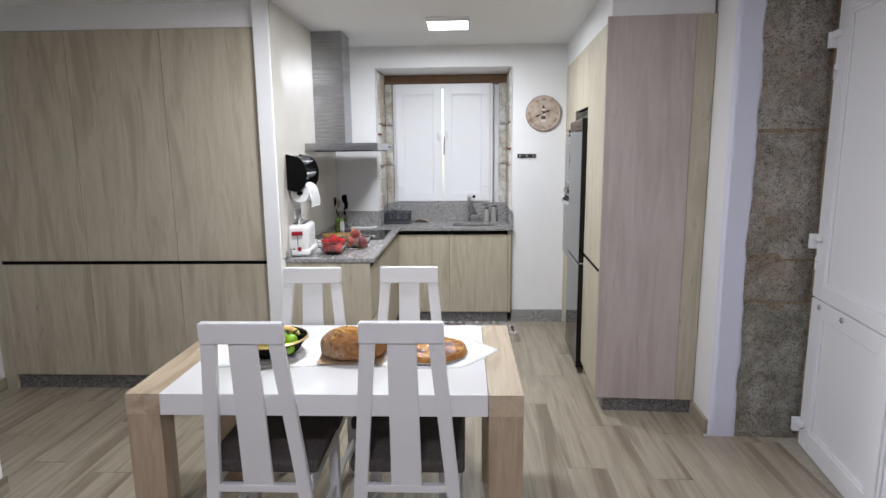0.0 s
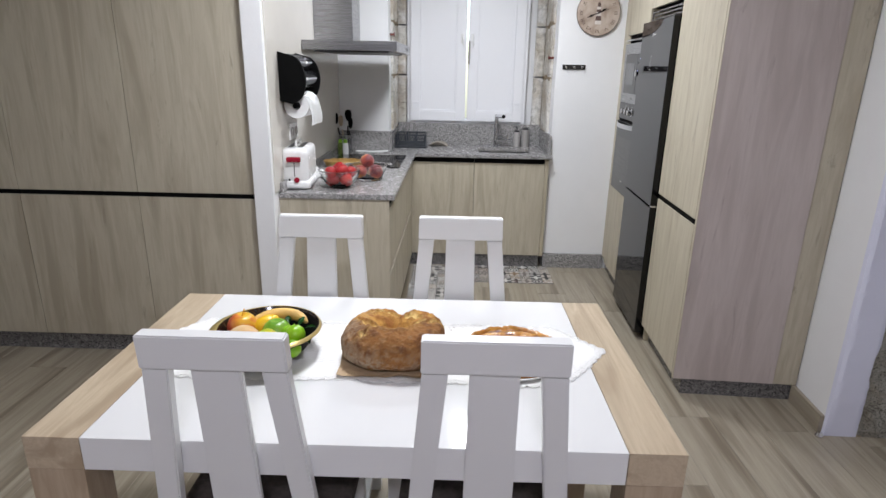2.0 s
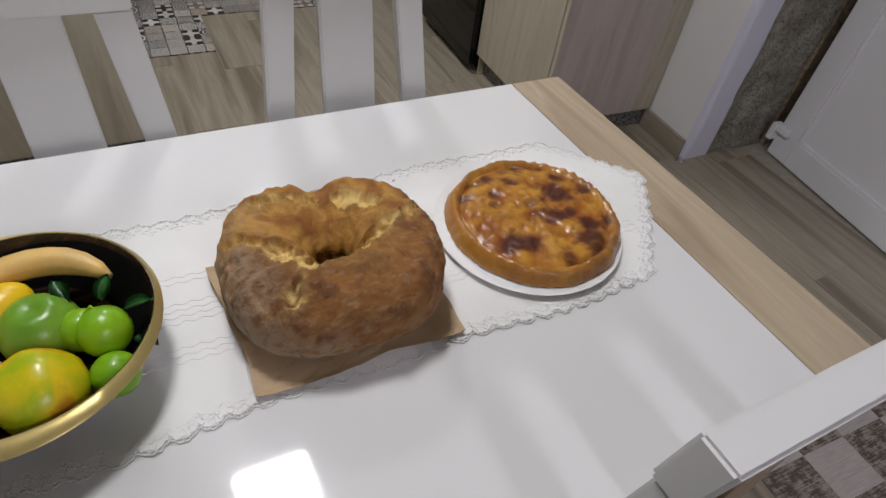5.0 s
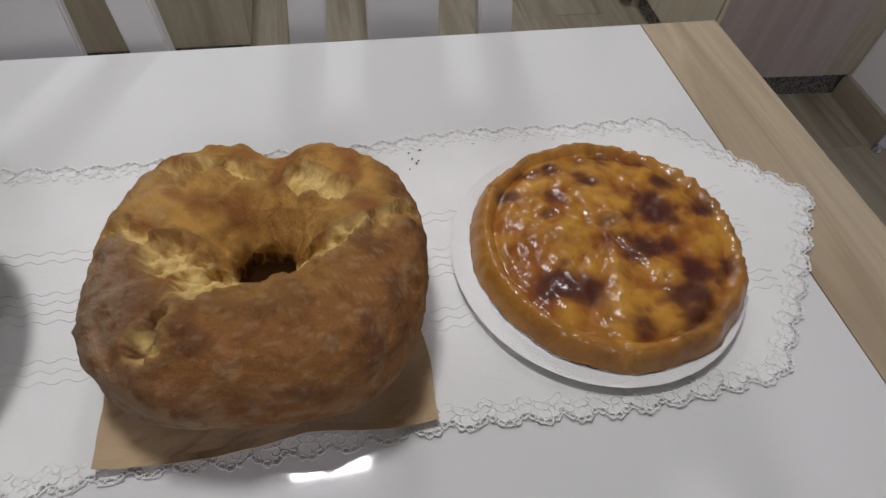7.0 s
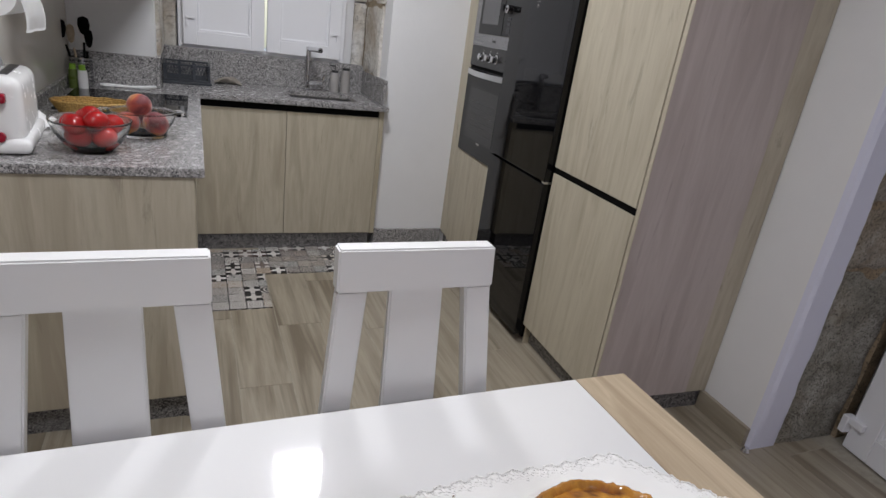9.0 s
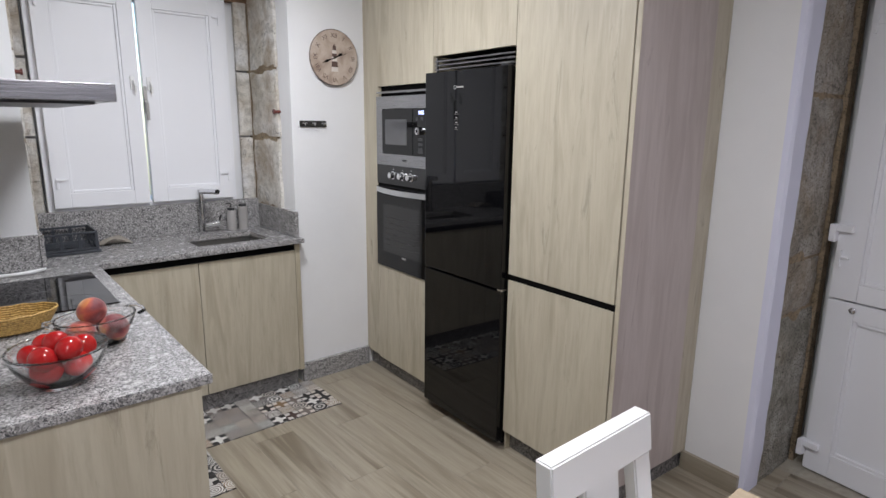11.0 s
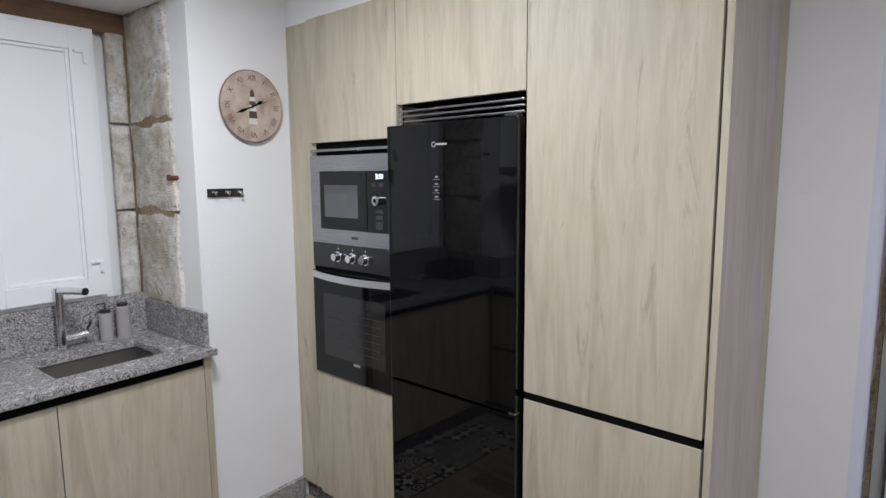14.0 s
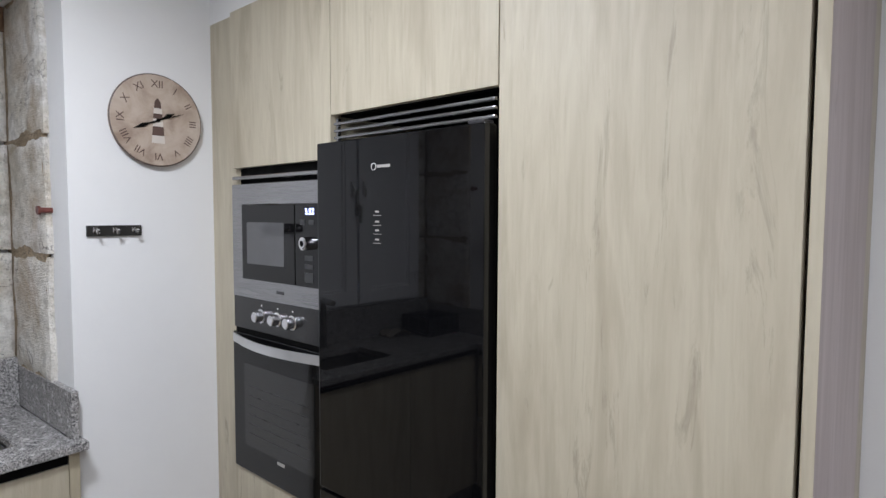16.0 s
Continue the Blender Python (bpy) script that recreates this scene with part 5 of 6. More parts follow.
u = thing("bread_paper", house(0.180, 1.930, TT + 0.0035), "creased brown paper sheet under the loaf on the runner", "paper")
bm = bmesh.new()
g = {}
N = 28
for i in range(N + 1):
    for j in range(N + 1):
        x, y = -0.112 + 0.256 * i / N, -0.126 + 0.208 * j / N
        e = max(abs(2 * i / N - 1), abs(2 * j / N - 1)) ** 6
        z = 0.0016 + 0.004 * abs(noise.fractal(Vector((x * 26, y * 26, 3)), 0.9, 2.0, 3)) + 0.010 * e * (0.35 + abs(noise.noise(Vector((x * 9, y * 9, 7)))))
        sx = 0.012 * noise.noise(Vector((0, y * 12, 9)))
        g[i, j] = bm.verts.new((x + sx - 0.02 * (j / N), y + 0.01 * noise.noise(Vector((x * 12, 5, 0))), z))
for i in range(N):
    for j in range(N):
        bm.faces.new((g[i, j], g[i + 1, j], g[i + 1, j + 1], g[i, j + 1]))
p = part("sheet", bm, BROWN_PAPER, u)
mod = p.modifiers.new("thickness", "SOLIDIFY")
mod.thickness = 0.0006
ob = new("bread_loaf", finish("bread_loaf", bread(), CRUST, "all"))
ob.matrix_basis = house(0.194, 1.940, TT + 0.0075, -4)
tagged(ob, "round ring loaf of crusty country bread on brown paper", "bread")


def pie(keep):
    bm = bmesh.new()
    col = bm.loops.layers.color.new("tone")
    nu, nr = 150, 44
    grid, tone = {}, {}
    centre = bm.verts.new((0, 0, 0.026))
    spots = [(0.060, 0.023, 0.019), (0.056, 0.038, 0.012), (0.107, 0.017, 0.014), (0.024, -0.022, 0.018), (0.014, -0.006, 0.010), (-0.064, -0.050, 0.020), (-0.042, -0.058, 0.016), (0.051, -0.077, 0.022), (0.064, -0.055, 0.016), (0.046, -0.095, 0.015), (-0.008, -0.098, 0.010), (-0.090, 0.063, 0.010), (-0.001, 0.067, 0.010), (0.080, 0.061, 0.011), (0.074, -0.100, 0.014), (-0.034, 0.095, 0.009), (0.025, 0.103, 0.009), (0.099, -0.053, 0.012), (0.032, -0.118, 0.010)]
    spots += [(random.uniform(-0.11, 0.11), random.uniform(-0.11, 0.11), random.uniform(0.003, 0.008)) for _ in range(22)]
    holes = ((0.004, 0.014, 0.012), (-0.054, 0.032, 0.008), (-0.055, -0.028, 0.006), (0.032, -0.056, 0.004))
    for i in range(nu):
        u_ = i / nu * math.tau
        for j in range(1, nr + 1):
            w_ = j / nr
            if w_ < 0.86:
                r, z = 0.134 * w_, 0.024 - 0.006 * (w_ / 0.86) ** 6
                if w_ > 0.80:
                    z -= 0.002
            else:
                a = (w_ - 0.86) / 0.14 * math.pi
                r = 0.1185 + 0.0165 * math.sin(a / 2)
                z = 0.0125 + 0.0125 * math.cos(a) + 0.002 * math.sin(a)
                z += (0.0028 + 0.0016 * math.sin(2 * u_ + 1)) * math.sin(u_ * 46 + w_ * 34 + 2 * noise.noise(Vector((u_ * 2, 0, 2)))) * math.sin(a)
                r += 0.0005 * math.sin(u_ * 46 + w_ * 30) + 0.0030 * noise.noise(Vector((math.cos(u_) * 3, math.sin(u_) * 3, 8)))
            x, y = r * math.cos(u_), r * math.sin(u_)
            q = Vector((x, y, 0))
            nz = noise.fractal(q * 30, 0.7, 2.1, 5)
            lump = noise.noise(q * 48) + 0.6 * noise.noise(q * 110)
            z += 0.0036 * nz + 0.0026 * lump
            if w_ > 0.84:
                z += 0.0030 * noise.noise(Vector((u_ * 7, w_ * 5, 1))) + 0.0018 * noise.noise(Vector((u_ * 22, w_ * 14, 4)))
                z = max(0.001, z)
            patch = noise.noise(q * 17 + Vector((3, 1, 0)))
            c = Vector((0.30, 0.090, 0.006)).lerp(Vector((0.56, 0.275, 0.032)), max(0, min(1, 0.55 + 0.9 * nz + 0.8 * patch)))
            dark = ruddy = 0.0
            for sx, sy, sr in spots:
                dd = math.hypot((x - sx), (y - sy) * 1.25) + 0.012 * nz
                dark = max(dark, 1 / (1 + math.exp((dd - sr) / 0.0028)))
                ruddy = max(ruddy, 1 / (1 + math.exp((dd - sr * 1.35) / 0.006)))
            c = c.lerp(Vector((0.26, 0.050, 0.010)), 0.62 * ruddy)
            c = c.lerp(Vector((0.055, 0.009, 0.007)), 0.92 * dark)
            for sx, sy, sr in holes:
                dd = math.hypot((x - sx), (y - sy) * 1.5)
                k = math.exp(-(dd / sr) ** 4)
                z -= 0.004 * k
                z += 0.002 * math.exp(-((dd - sr * 1.3) / 0.004) ** 2)
                c = c.lerp(Vector((0.20, 0.085, 0.035)), 0.8 * k)
            if w_ > 0.85:
                c = c.lerp(Vector((0.46, 0.21, 0.035)).lerp(Vector((0.20, 0.07, 0.015)), max(0, min(1, 1.8 * nz))), 0.6)
            grid[i, j] = bm.verts.new((x, y, max(0.0, z)))
            tone[i, j] = c
    tone[-1, 0] = Vector((0.30, 0.12, 0.04))
    for i in range(nu):
        k = (i + 1) % nu
        f = bm.faces.new((centre, grid[i, 1], grid[k, 1]))
        for lp, c in zip(f.loops, (tone[-1, 0], tone[i, 1], tone[k, 1])):
            lp[col] = (*(c_ ** (1 / 2.2) for c_ in c), 1)
        for j in range(1, nr):
            ks = ((i, j), (i, j + 1), (k, j + 1), (k, j))
            f = bm.faces.new([grid[q] for q in ks])
            for lp, q in zip(f.loops, ks):
                lp[col] = (*(max(0.0, c_) ** (1 / 2.2) for c_ in tone[q]), 1)
    bm.faces.new([grid[i, nr] for i in range(nu)][::-1])
    inner = {grid[i, j] for i in range(nu) for j in range(1, int(nr * 0.86) + 1)} | {centre}
    drop = [f for f in bm.faces if all(v in inner for v in f.verts) != (keep == "top")]
    bmesh.ops.delete(bm, geom=drop, context="FACES")
    return bm


bm = bmesh.new()
lathe(bm, [(0, 0.0), (0.128, 0.0), (0.1425, 0.006), (0.1435, 0.0072), (0.128, 0.0022), (0, 0.0022)], 72)
solid("round_plate", bm, PAPER, house(0.501, 1.946, TT + 0.0047), "flat white round cardboard plate under the pie", "plate", smooth=True)
pie_seed = random.getstate()
u = thing("pie", house(0.512, 1.950, TT + 0.0085), "round golden glazed pie with dark browned spots and a crimped edge", "pie")
part("top_crust", pie("top"), PIE, u, "glazed pastry with dark blistered spots", "all")
random.setstate(pie_seed)
part("crimped_edge", pie("edge"), PIE, u, "twisted golden pastry edge", "all")

# fruit dish
u = thing("fruit_dish", house(-0.147, 1.932, TT + 0.003), "round black lacquer dish with a gold rim, wider on one side", "dish")
OX, OY = 0.0065, 0.0045
bm = bmesh.new()
lathe(bm, [(0, 0.014), (0.065, 0.015), (0.104, 0.030), (0.1285, 0.066), (0.1315, 0.0755), (0.1305, 0.0755), (0.104, 0.026), (0.065, 0.0105), (0, 0.010)], 72, cx=OX, cy=OY)
part("basin", bm, DISH_BLACK, u, "black brushed lacquer inside", True)
bm = bmesh.new()
rings = []
for w_, z in ((0.0, 0.0762), (0.2, 0.0768), (0.9, 0.0725), (1.0, 0.0710), (0.97, 0.0695), (0.4, 0.0705), (0.05, 0.0720)):
    rings.append([bm.verts.new(((OX * (1 - w_)) + (0.1318 + (0.1455 - 0.1318) * w_) * math.cos(k / 72 * math.tau), (OY * (1 - w_)) + (0.1318 + (0.1455 - 0.1318) * w_) * math.sin(k / 72 * math.tau), z)) for k in range(72)])
for p_, q_ in zip(rings, rings[1:] + rings[:1]):
    for k in range(72):
        bm.faces.new((p_[k], p_[(k + 1) % 72], q_[(k + 1) % 72], q_[k]))
part("rim", bm, GOLD, u, "gold rim", True)
bm = bmesh.new()
lathe(bm, [(0.0, 0.0), (0.055, 0.0), (0.057, 0.002), (0.052, 0.011), (0, 0.011)], 48)
lathe(bm, [(0.050, 0.0105), (0.098, 0.0235), (0.1245, 0.060), (0.1345, 0.0694), (0.1380, 0.0692), (0.108, 0.022), (0.085, 0.010), (0.050, 0.0085)], 72)
part("underside", bm, BLACK, u, "", True)


def ball(name, r, mat, m, label, category, stretch=(1, 1, 1), dimple=0.0, group="", lobes=0.0, stem=False, lumps=0.012):
    bm = bmesh.new()
    bmesh.ops.create_uvsphere(bm, u_segments=36, v_segments=22, radius=r)
    for v in bm.verts:
        p = v.co / r
        a = math.atan2(p.y, p.x)
        k = 1 + lumps * noise.noise(p * 1.7 + Vector((r * 90, 0, 0))) + lobes * math.cos(5 * a) * (1 - abs(p.z)) * (1 if p.z < 0 else 0.4)
        v.co *= k
        if dimple:
            q = math.hypot(p.x, p.y)
            v.co.z -= math.copysign(dimple * r * math.exp(-(q / 0.28) ** 2), p.z)
        v.co = Vector((v.co.x * stretch[0], v.co.y * stretch[1], v.co.z * stretch[2]))
    if stem:
        tube(bm, [(0, 0, r * 0.75), (0.003, 0, r * 1.05), (0.008, 0.002, r * 1.25)], [0.0012, 0.0014, 0.002], 6)
    return solid(name, bm, mat, m, label, category, group, "all")


FZ = TT + 0.010
FG = "fruit in the dish"
ball("apple", 0.0410, APPLE, house(-0.219, 1.957, FZ + 0.053, 20), "red and yellow apple in the black dish", "fruit", dimple=0.25, group=FG, stem=True)
ball("peach", 0.0425, PEACH_PALE, house(-0.189, 1.880, FZ + 0.050), "pale furry peach in the black dish", "fruit", (1.05, 0.95, 0.95), group=FG)
ball("quince", 0.0410, QUINCE, house(-0.122, 1.857, FZ + 0.050) @ pose(0, 0, 0, 105, 0, 25), "lumpy yellow-green quince in the black dish", "fruit", (1, 1, 1.08), dimple=0.12, lobes=0.07, group=FG)
q = bpy.data.objects["quince"]
for x, z in ((-0.008, 0.003), (0.009, -0.002)):
    bm = bmesh.new()
    bmesh.ops.create_uvsphere(bm, u_segments=16, v_segments=10, radius=0.0042)
    part("nub", bm, LIME, q, "small bright green nub", "all", at=pose(x, z, 0.0415))
ball("green_apple", 0.0390, GREEN_APPLE, house(-0.119, 1.934, FZ + 0.050), "green apple in the black dish", "fruit", dimple=0.2, group=FG)
ball("lemon", 0.0270, LEMON, house(-0.156, 1.968, FZ + 0.056) @ pose(0, 0, 0, 0, 80, 35), "yellow lemon in the black dish", "fruit", (1, 1, 1.38), group=FG)
bm = bmesh.new()
tube(bm, [(0.085 * math.cos(a), 0.085 * math.sin(a), 0.01 * math.sin(a)) for a in [radians(30 + 12 * i) for i in range(11)]], [0.005, 0.010, 0.0135, 0.0155, 0.016, 0.016, 0.0155, 0.0145, 0.012, 0.009, 0.005], 14)
solid("banana", bm, BANANA, house(-0.124, 1.934, FZ + 0.058), "curved yellow banana in the black dish", "fruit", FG, "all")
u = thing("plum_sprig", house(-0.071, 1.905, FZ), "sprig of bright green small plums with dark leaves", "fruit", FG)
for x, y, z, r in ((-0.012, 0.012, 0.055, 0.0225), (0.010, -0.002, 0.060, 0.0265), (0.012, -0.046, 0.042, 0.0235), (0.0, 0.008, 0.04, 0.016)):
    bm = bmesh.new()
    bmesh.ops.create_uvsphere(bm, u_segments=28, v_segments=18, radius=r)
    bmesh.ops.translate(bm, verts=bm.verts, vec=(x, y, z))
    part("plum", bm, LIME, u, "bright green plum", "all")
bm = bmesh.new()
tube(bm, [(-0.01, 0.012, 0.070), (0.004, 0.016, 0.082), (0.012, 0.002, 0.080)], 0.0016, 6)
part("stem", bm, LIME, u, "", True)
for x, y, z, a, tilt, ln in ((0.012, 0.028, 0.072, 60, 30, 0.030), (0.03, 0.012, 0.070, -10, 15, 0.034), (-0.018, 0.038, 0.070, 110, 15, 0.034), (0.034, -0.012, 0.052, -40, -10, 0.028), (-0.026, -0.020, 0.052, 200, 0, 0.026)):
    bm = bmesh.new()
    rows = []
    for i in range(9):
        w_ = i / 8
        hw = 0.009 * math.sin(math.pi * min(1, w_ * 0.97 + 0.03)) ** 0.8
        rows.append([bm.verts.new((ln * w_, k * hw, 0.004 * math.sin(w_ * 3) + 0.003 * abs(k))) for k in (-1, 0, 1)])
    for p_, q_ in zip(rows, rows[1:]):
        for k in (0, 1):
            bm.faces.new((p_[k], p_[k + 1], q_[k + 1], q_[k]))
    bmesh.ops.solidify(bm, geom=bm.faces[:], thickness=0.0006)
    part("leaf", bm, LEAF, u, "dark green leaf", "all", at=pose(x, y, z, 0, -tilt, a))
for k in range(7):
    bm = bmesh.new()
    bmesh.ops.create_icosphere(bm, subdivisions=1, radius=random.uniform(0.0007, 0.0014))
    solid("crumb", bm, BEAM, house(0.345 + random.uniform(-0.012, 0.012), 2.10 + random.uniform(-0.02, 0.02), TT + 0.003), "tiny brown crumb on the runner", "crumb", "crumbs on the runner")

# ---- on the worktop ----
u = thing("toaster", house(-0.482, 3.585, TOP, 5), "white rounded toaster with a dark red lever and knob", "toaster")
bm = bmesh.new()
box(bm, -0.068, 0.068, -0.155, 0.155, 0.028, 0.208, bevel=0.040, seg=6)
part("body", bm, WHITE_PLASTIC, u, "", True)
bm = bmesh.new()
box(bm, -0.080, 0.080, -0.168, 0.168, 0.004, 0.045, bevel=0.020, seg=4)
part("base", bm, WHITE_PLASTIC, u, "", True)
for x in (-0.025, 0.025):
    part("slot", bx(x - 0.012, x + 0.012, -0.10, 0.11, 0.204, 0.2105, bevel=0.002), DARK_PLASTIC, u, "dark toast slot")
bm = bmesh.new()
tube(bm, [(0, 0.07, 0.208), (0.0, 0.05, 0.232), (0.0, -0.06, 0.234), (0.0, -0.085, 0.211)], 0.006, 10)
part("bun_rack", bm, WHITE_PLASTIC, u, "", True)
bm = bmesh.new()
box(bm, -0.035, 0.035, -0.178, -0.150, 0.142, 0.168, bevel=0.008, seg=3)
part("lever", bm, RED_PLASTIC, u, "dark red lever", True)
part("lever_slot", bx(-0.002, 0.002, -0.1565, -0.152, 0.068, 0.138), BLACK, u)
bm = bmesh.new()
lathe(bm, [(0, 0), (0.014, 0), (0.013, 0.010), (0.004, 0.012), (0, 0.012)], 24)
part("knob", bm, RED_PLASTIC, u, "dark red knob", True, at=pose(0.012, -0.164, 0.040 + 0.012, 90, 0, 0))
bm = bmesh.new()
lathe(bm, [(0, 0), (0.006, 0), (0.005, 0.003), (0, 0.003)], 16)
part("button", bm, DARK_PLASTIC, u, "", True, at=pose(-0.025, -0.164, 0.052, 90, 0, 0))
bm = bmesh.new()
tube(bm, [(-0.078, -0.10, 0.02), (-0.088, -0.14, 0.03), (-0.085, -0.17, 0.07), (-0.072, -0.19, 0.05)], 0.003, 8)
part("cord", bm, WHITE_PLASTIC, u, "", True)
# speckled cloth behind the toaster
bm = bmesh.new()
g = {}
for i in range(15):
    for j in range(15):
        x, y = -0.055 + 0.11 * i / 14, -0.06 + 0.12 * j / 14
        g[i, j] = bm.verts.new((x * (0.8 + 0.2 * math.cos(y * 30)), y, 0.002 + 0.055 * math.exp(-(x / 0.045) ** 2 - (y / 0.05) ** 2) + 0.012 * abs(noise.noise(Vector((x * 60, y * 60, 1))))))
for i in range(14):
    for j in range(14):
        bm.faces.new((g[i, j], g[i + 1, j], g[i + 1, j + 1], g[i, j + 1]))
lowest = min(v.co.z for v in bm.verts)
for v in bm.verts:
    v.co.z -= lowest
ob = solid("folded_cloth", bm, PAPER, house(-0.465, 3.84, TOP + 0.0005), "crumpled pale cloth beside the toaster", "cloth", smooth="all")
ob.modifiers.new("thickness", "SOLIDIFY").thickness = 0.001


def clear_bowl(name, m, r, h, foot, label, mat=GLASS, sy=1.0, lugs=False, group=""):
    u_ = thing(name, m, label, "bowl", group)
    bm_ = bmesh.new()
    t = 0.0035
    lathe(bm_, [(0, 0.0), (foot, 0.0), (foot * 1.05, 0.006), (r * 0.72, h * 0.30), (r * 0.92, h * 0.66), (r, h - 0.003), (r + 0.001, h), (r - 0.002, h + 0.001), (r - t, h - 0.003), (r * 0.92 - t, h * 0.68), (r * 0.70 - t, h * 0.36), (foot * 0.9, 0.010), (0, 0.009)], 56, sy=sy)
    part("basin", bm_, mat, u_, "clear glass", "all")
    bm_ = bmesh.new()
    tube(bm_, [((r - 0.001) * math.cos(a / 56 * math.tau), (r - 0.001) * sy * math.sin(a / 56 * math.tau), h + 0.0012) for a in range(56)], 0.0022, 8, True)
    part("lip", bm_, mat, u_, "", "all")
    if lugs:
        for s in (-1, 1):
            bm_ = bmesh.new()
            tube(bm_, [(s * (r - 0.004), -0.045, h - 0.004), (s * (r + 0.016), -0.035, h - 0.002), (s * (r + 0.024), 0, h - 0.002), (s * (r + 0.016), 0.035, h - 0.002), (s * (r - 0.004), 0.045, h - 0.004)], 0.005, 10)
            part("handle", bm_, mat, u_, "clear glass handle", "all")
    return u_


B1 = (-0.258, 3.525)
clear_bowl("tomato_bowl", house(*B1, TOP), 0.108, 0.092, 0.052, "clear glass bowl full of red tomatoes", group="glass bowls on the worktop")
for k, (x, y, z, r, st) in enumerate(((-0.03, -0.025, 0.045, 0.037, 1), (0.035, -0.02, 0.045, 0.036, 1), (0.0, 0.035, 0.045, 0.036, 1), (-0.052, 0.018, 0.074, 0.032, 1), (-0.035, -0.045, 0.084, 0.032, 1), (0.02, -0.035, 0.096, 0.029, 1.4), (0.055, 0.015, 0.078, 0.031, 1), (0.0, 0.01, 0.100, 0.031, 1), (-0.02, 0.055, 0.085, 0.030, 1))):
    ball("tomato", r, TOMATO, house(B1[0] + x, B1[1] + y, TOP + z, 30 * k) @ pose(0, 0, 0, 90 if st > 1 else 15 * k, 40 if st > 1 else 10, 0), "ripe red tomato in the glass bowl", "fruit", (1, 1, st * (0.92 if st == 1 else 1)), dimple=0.12 if st == 1 else 0, group="tomatoes in the bowl")
B2 = (-0.138, 3.757)
clear_bowl("peach_bowl", house(*B2, TOP, 8), 0.105, 0.085, 0.070, "clear oval glass dish with handles holding peaches", sy=0.82, lugs=True, group="glass bowls on the worktop")
for k, (x, y, z, r) in enumerate(((-0.045, -0.03, 0.050, 0.039), (0.040, -0.022, 0.050, 0.040), (0.0, 0.040, 0.050, 0.038), (-0.008, -0.005, 0.104, 0.039))):
    ball("peach", r, PEACH, house(B2[0] + x, B2[1] + y, TOP + z, 70 * k) @ pose(0, 0, 0, 25 * k, 0, 0), "red and orange peach in the glass dish", "fruit", (1, 1, 0.95), dimple=0.12, group="peaches in the glass dish")
u = thing("wicker_basket", house(-0.325, 4.035, TOP + 0.0062, 5), "shallow oval golden wicker basket on the worktop", "basket")
for k in range(8):
    bm = bmesh.new()
    s = 0.78 + 0.032 * k
    tube(bm, [(0.125 * s * math.cos(a / 48 * math.tau), 0.078 * s * math.sin(a / 48 * math.tau), 0.005 + 0.0068 * k + 0.0014 * math.sin(a * math.pi / 2)) for a in range(48)], 0.0042, 6, True)
    part("woven_ring", bm, WICKER, u, "", "all")
bm = bmesh.new()
lathe(bm, [(0, 0.0), (0.100, 0.0), (0.100, 0.005), (0, 0.005)], 40, sy=0.62)
part("base", bm, WICKER, u)
u = thing("utensil_holder", house(-0.462, 4.80, TOP), "perforated steel utensil pot with wooden and black utensils", "utensil pot")
bm = bmesh.new()
lathe(bm, [(0, 0), (0.045, 0), (0.046, 0.130), (0.043, 0.130), (0.042, 0.004), (0, 0.004)], 32)
part("pot", bm, STEEL, u, "", True)
for k in range(12):
    a = k / 12 * math.tau
    bm = bmesh.new()
    for j in range(6):
        box(bm, 0.0445, 0.0466, -0.006, 0.006, 0.022 + 0.018 * j, 0.030 + 0.018 * j)
    part("slot_column", bm, DARK_PLASTIC, u, at=pose(0, 0, 0, 0, 0, math.degrees(a)))
for x, y, tx, ty, hh, mat, w_ in ((0.01, 0.0, 0.01, 0.02, 0.27, BLACK, 0.026), (-0.015, -0.01, -0.05, -0.01, 0.25, BLACK, 0.022), (-0.005, 0.01, -0.03, 0.01, 0.23, TABLE_OAK, 0.018), (0.012, -0.012, 0.03, -0.01, 0.22, BLACK, 0.018)):
    bm = bmesh.new()
    tube(bm, [(x, y, 0.01), (x + tx * 0.7, y + ty * 0.7, hh * 0.72)], 0.005, 8)
    lathe(bm, [(0, -0.045), (w_ * 0.6, -0.035), (w_, 0.0), (w_ * 0.8, 0.03), (0, 0.04)], 16, sy=0.25, cx=x + tx, cy=y + ty, cz=hh)
    part("utensil", bm, mat, u, "", True)
for x, y, col in ((-0.482, 4.70, 0), (-0.442, 4.68, 1)):
    u = thing("squeeze_bottle", house(x, y, TOP + (0.0005)), "small bottle with a bright green cap by the hob", "bottle", "bottles by the hob")
    bm = bmesh.new()
    lathe(bm, [(0, 0), (0.020, 0), (0.021, 0.05), (0.018, 0.085), (0, 0.085)], 20)
    part("bottle", bm, plain("olive_bottle", (0.10, 0.14, 0.03), 0.3) if col == 0 else WHITE_PLASTIC, u, "", True)
    bm = bmesh.new()
    lathe(bm, [(0, 0.085), (0.014, 0.085), (0.013, 0.108), (0, 0.110)], 20)
    part("cap", bm, GREEN_PLASTIC, u, "bright green cap", True)
u = thing("spoon_rest", house(-0.27, 4.80, TOP), "white ceramic spoon rest beside the hob", "spoon rest")
bm = bmesh.new()
tube(bm, [(-0.12, 0, 0.010), (-0.08, 0, 0.012), (0.0, 0.002, 0.010), (0.07, 0, 0.012), (0.12, -0.004, 0.020)], [0.008, 0.009, 0.006, 0.009, 0.006], 10)
lathe(bm, [(0, 0.0), (0.022, 0.0), (0.034, 0.012), (0.030, 0.012), (0.018, 0.004), (0, 0.004)], 24, cx=-0.085)
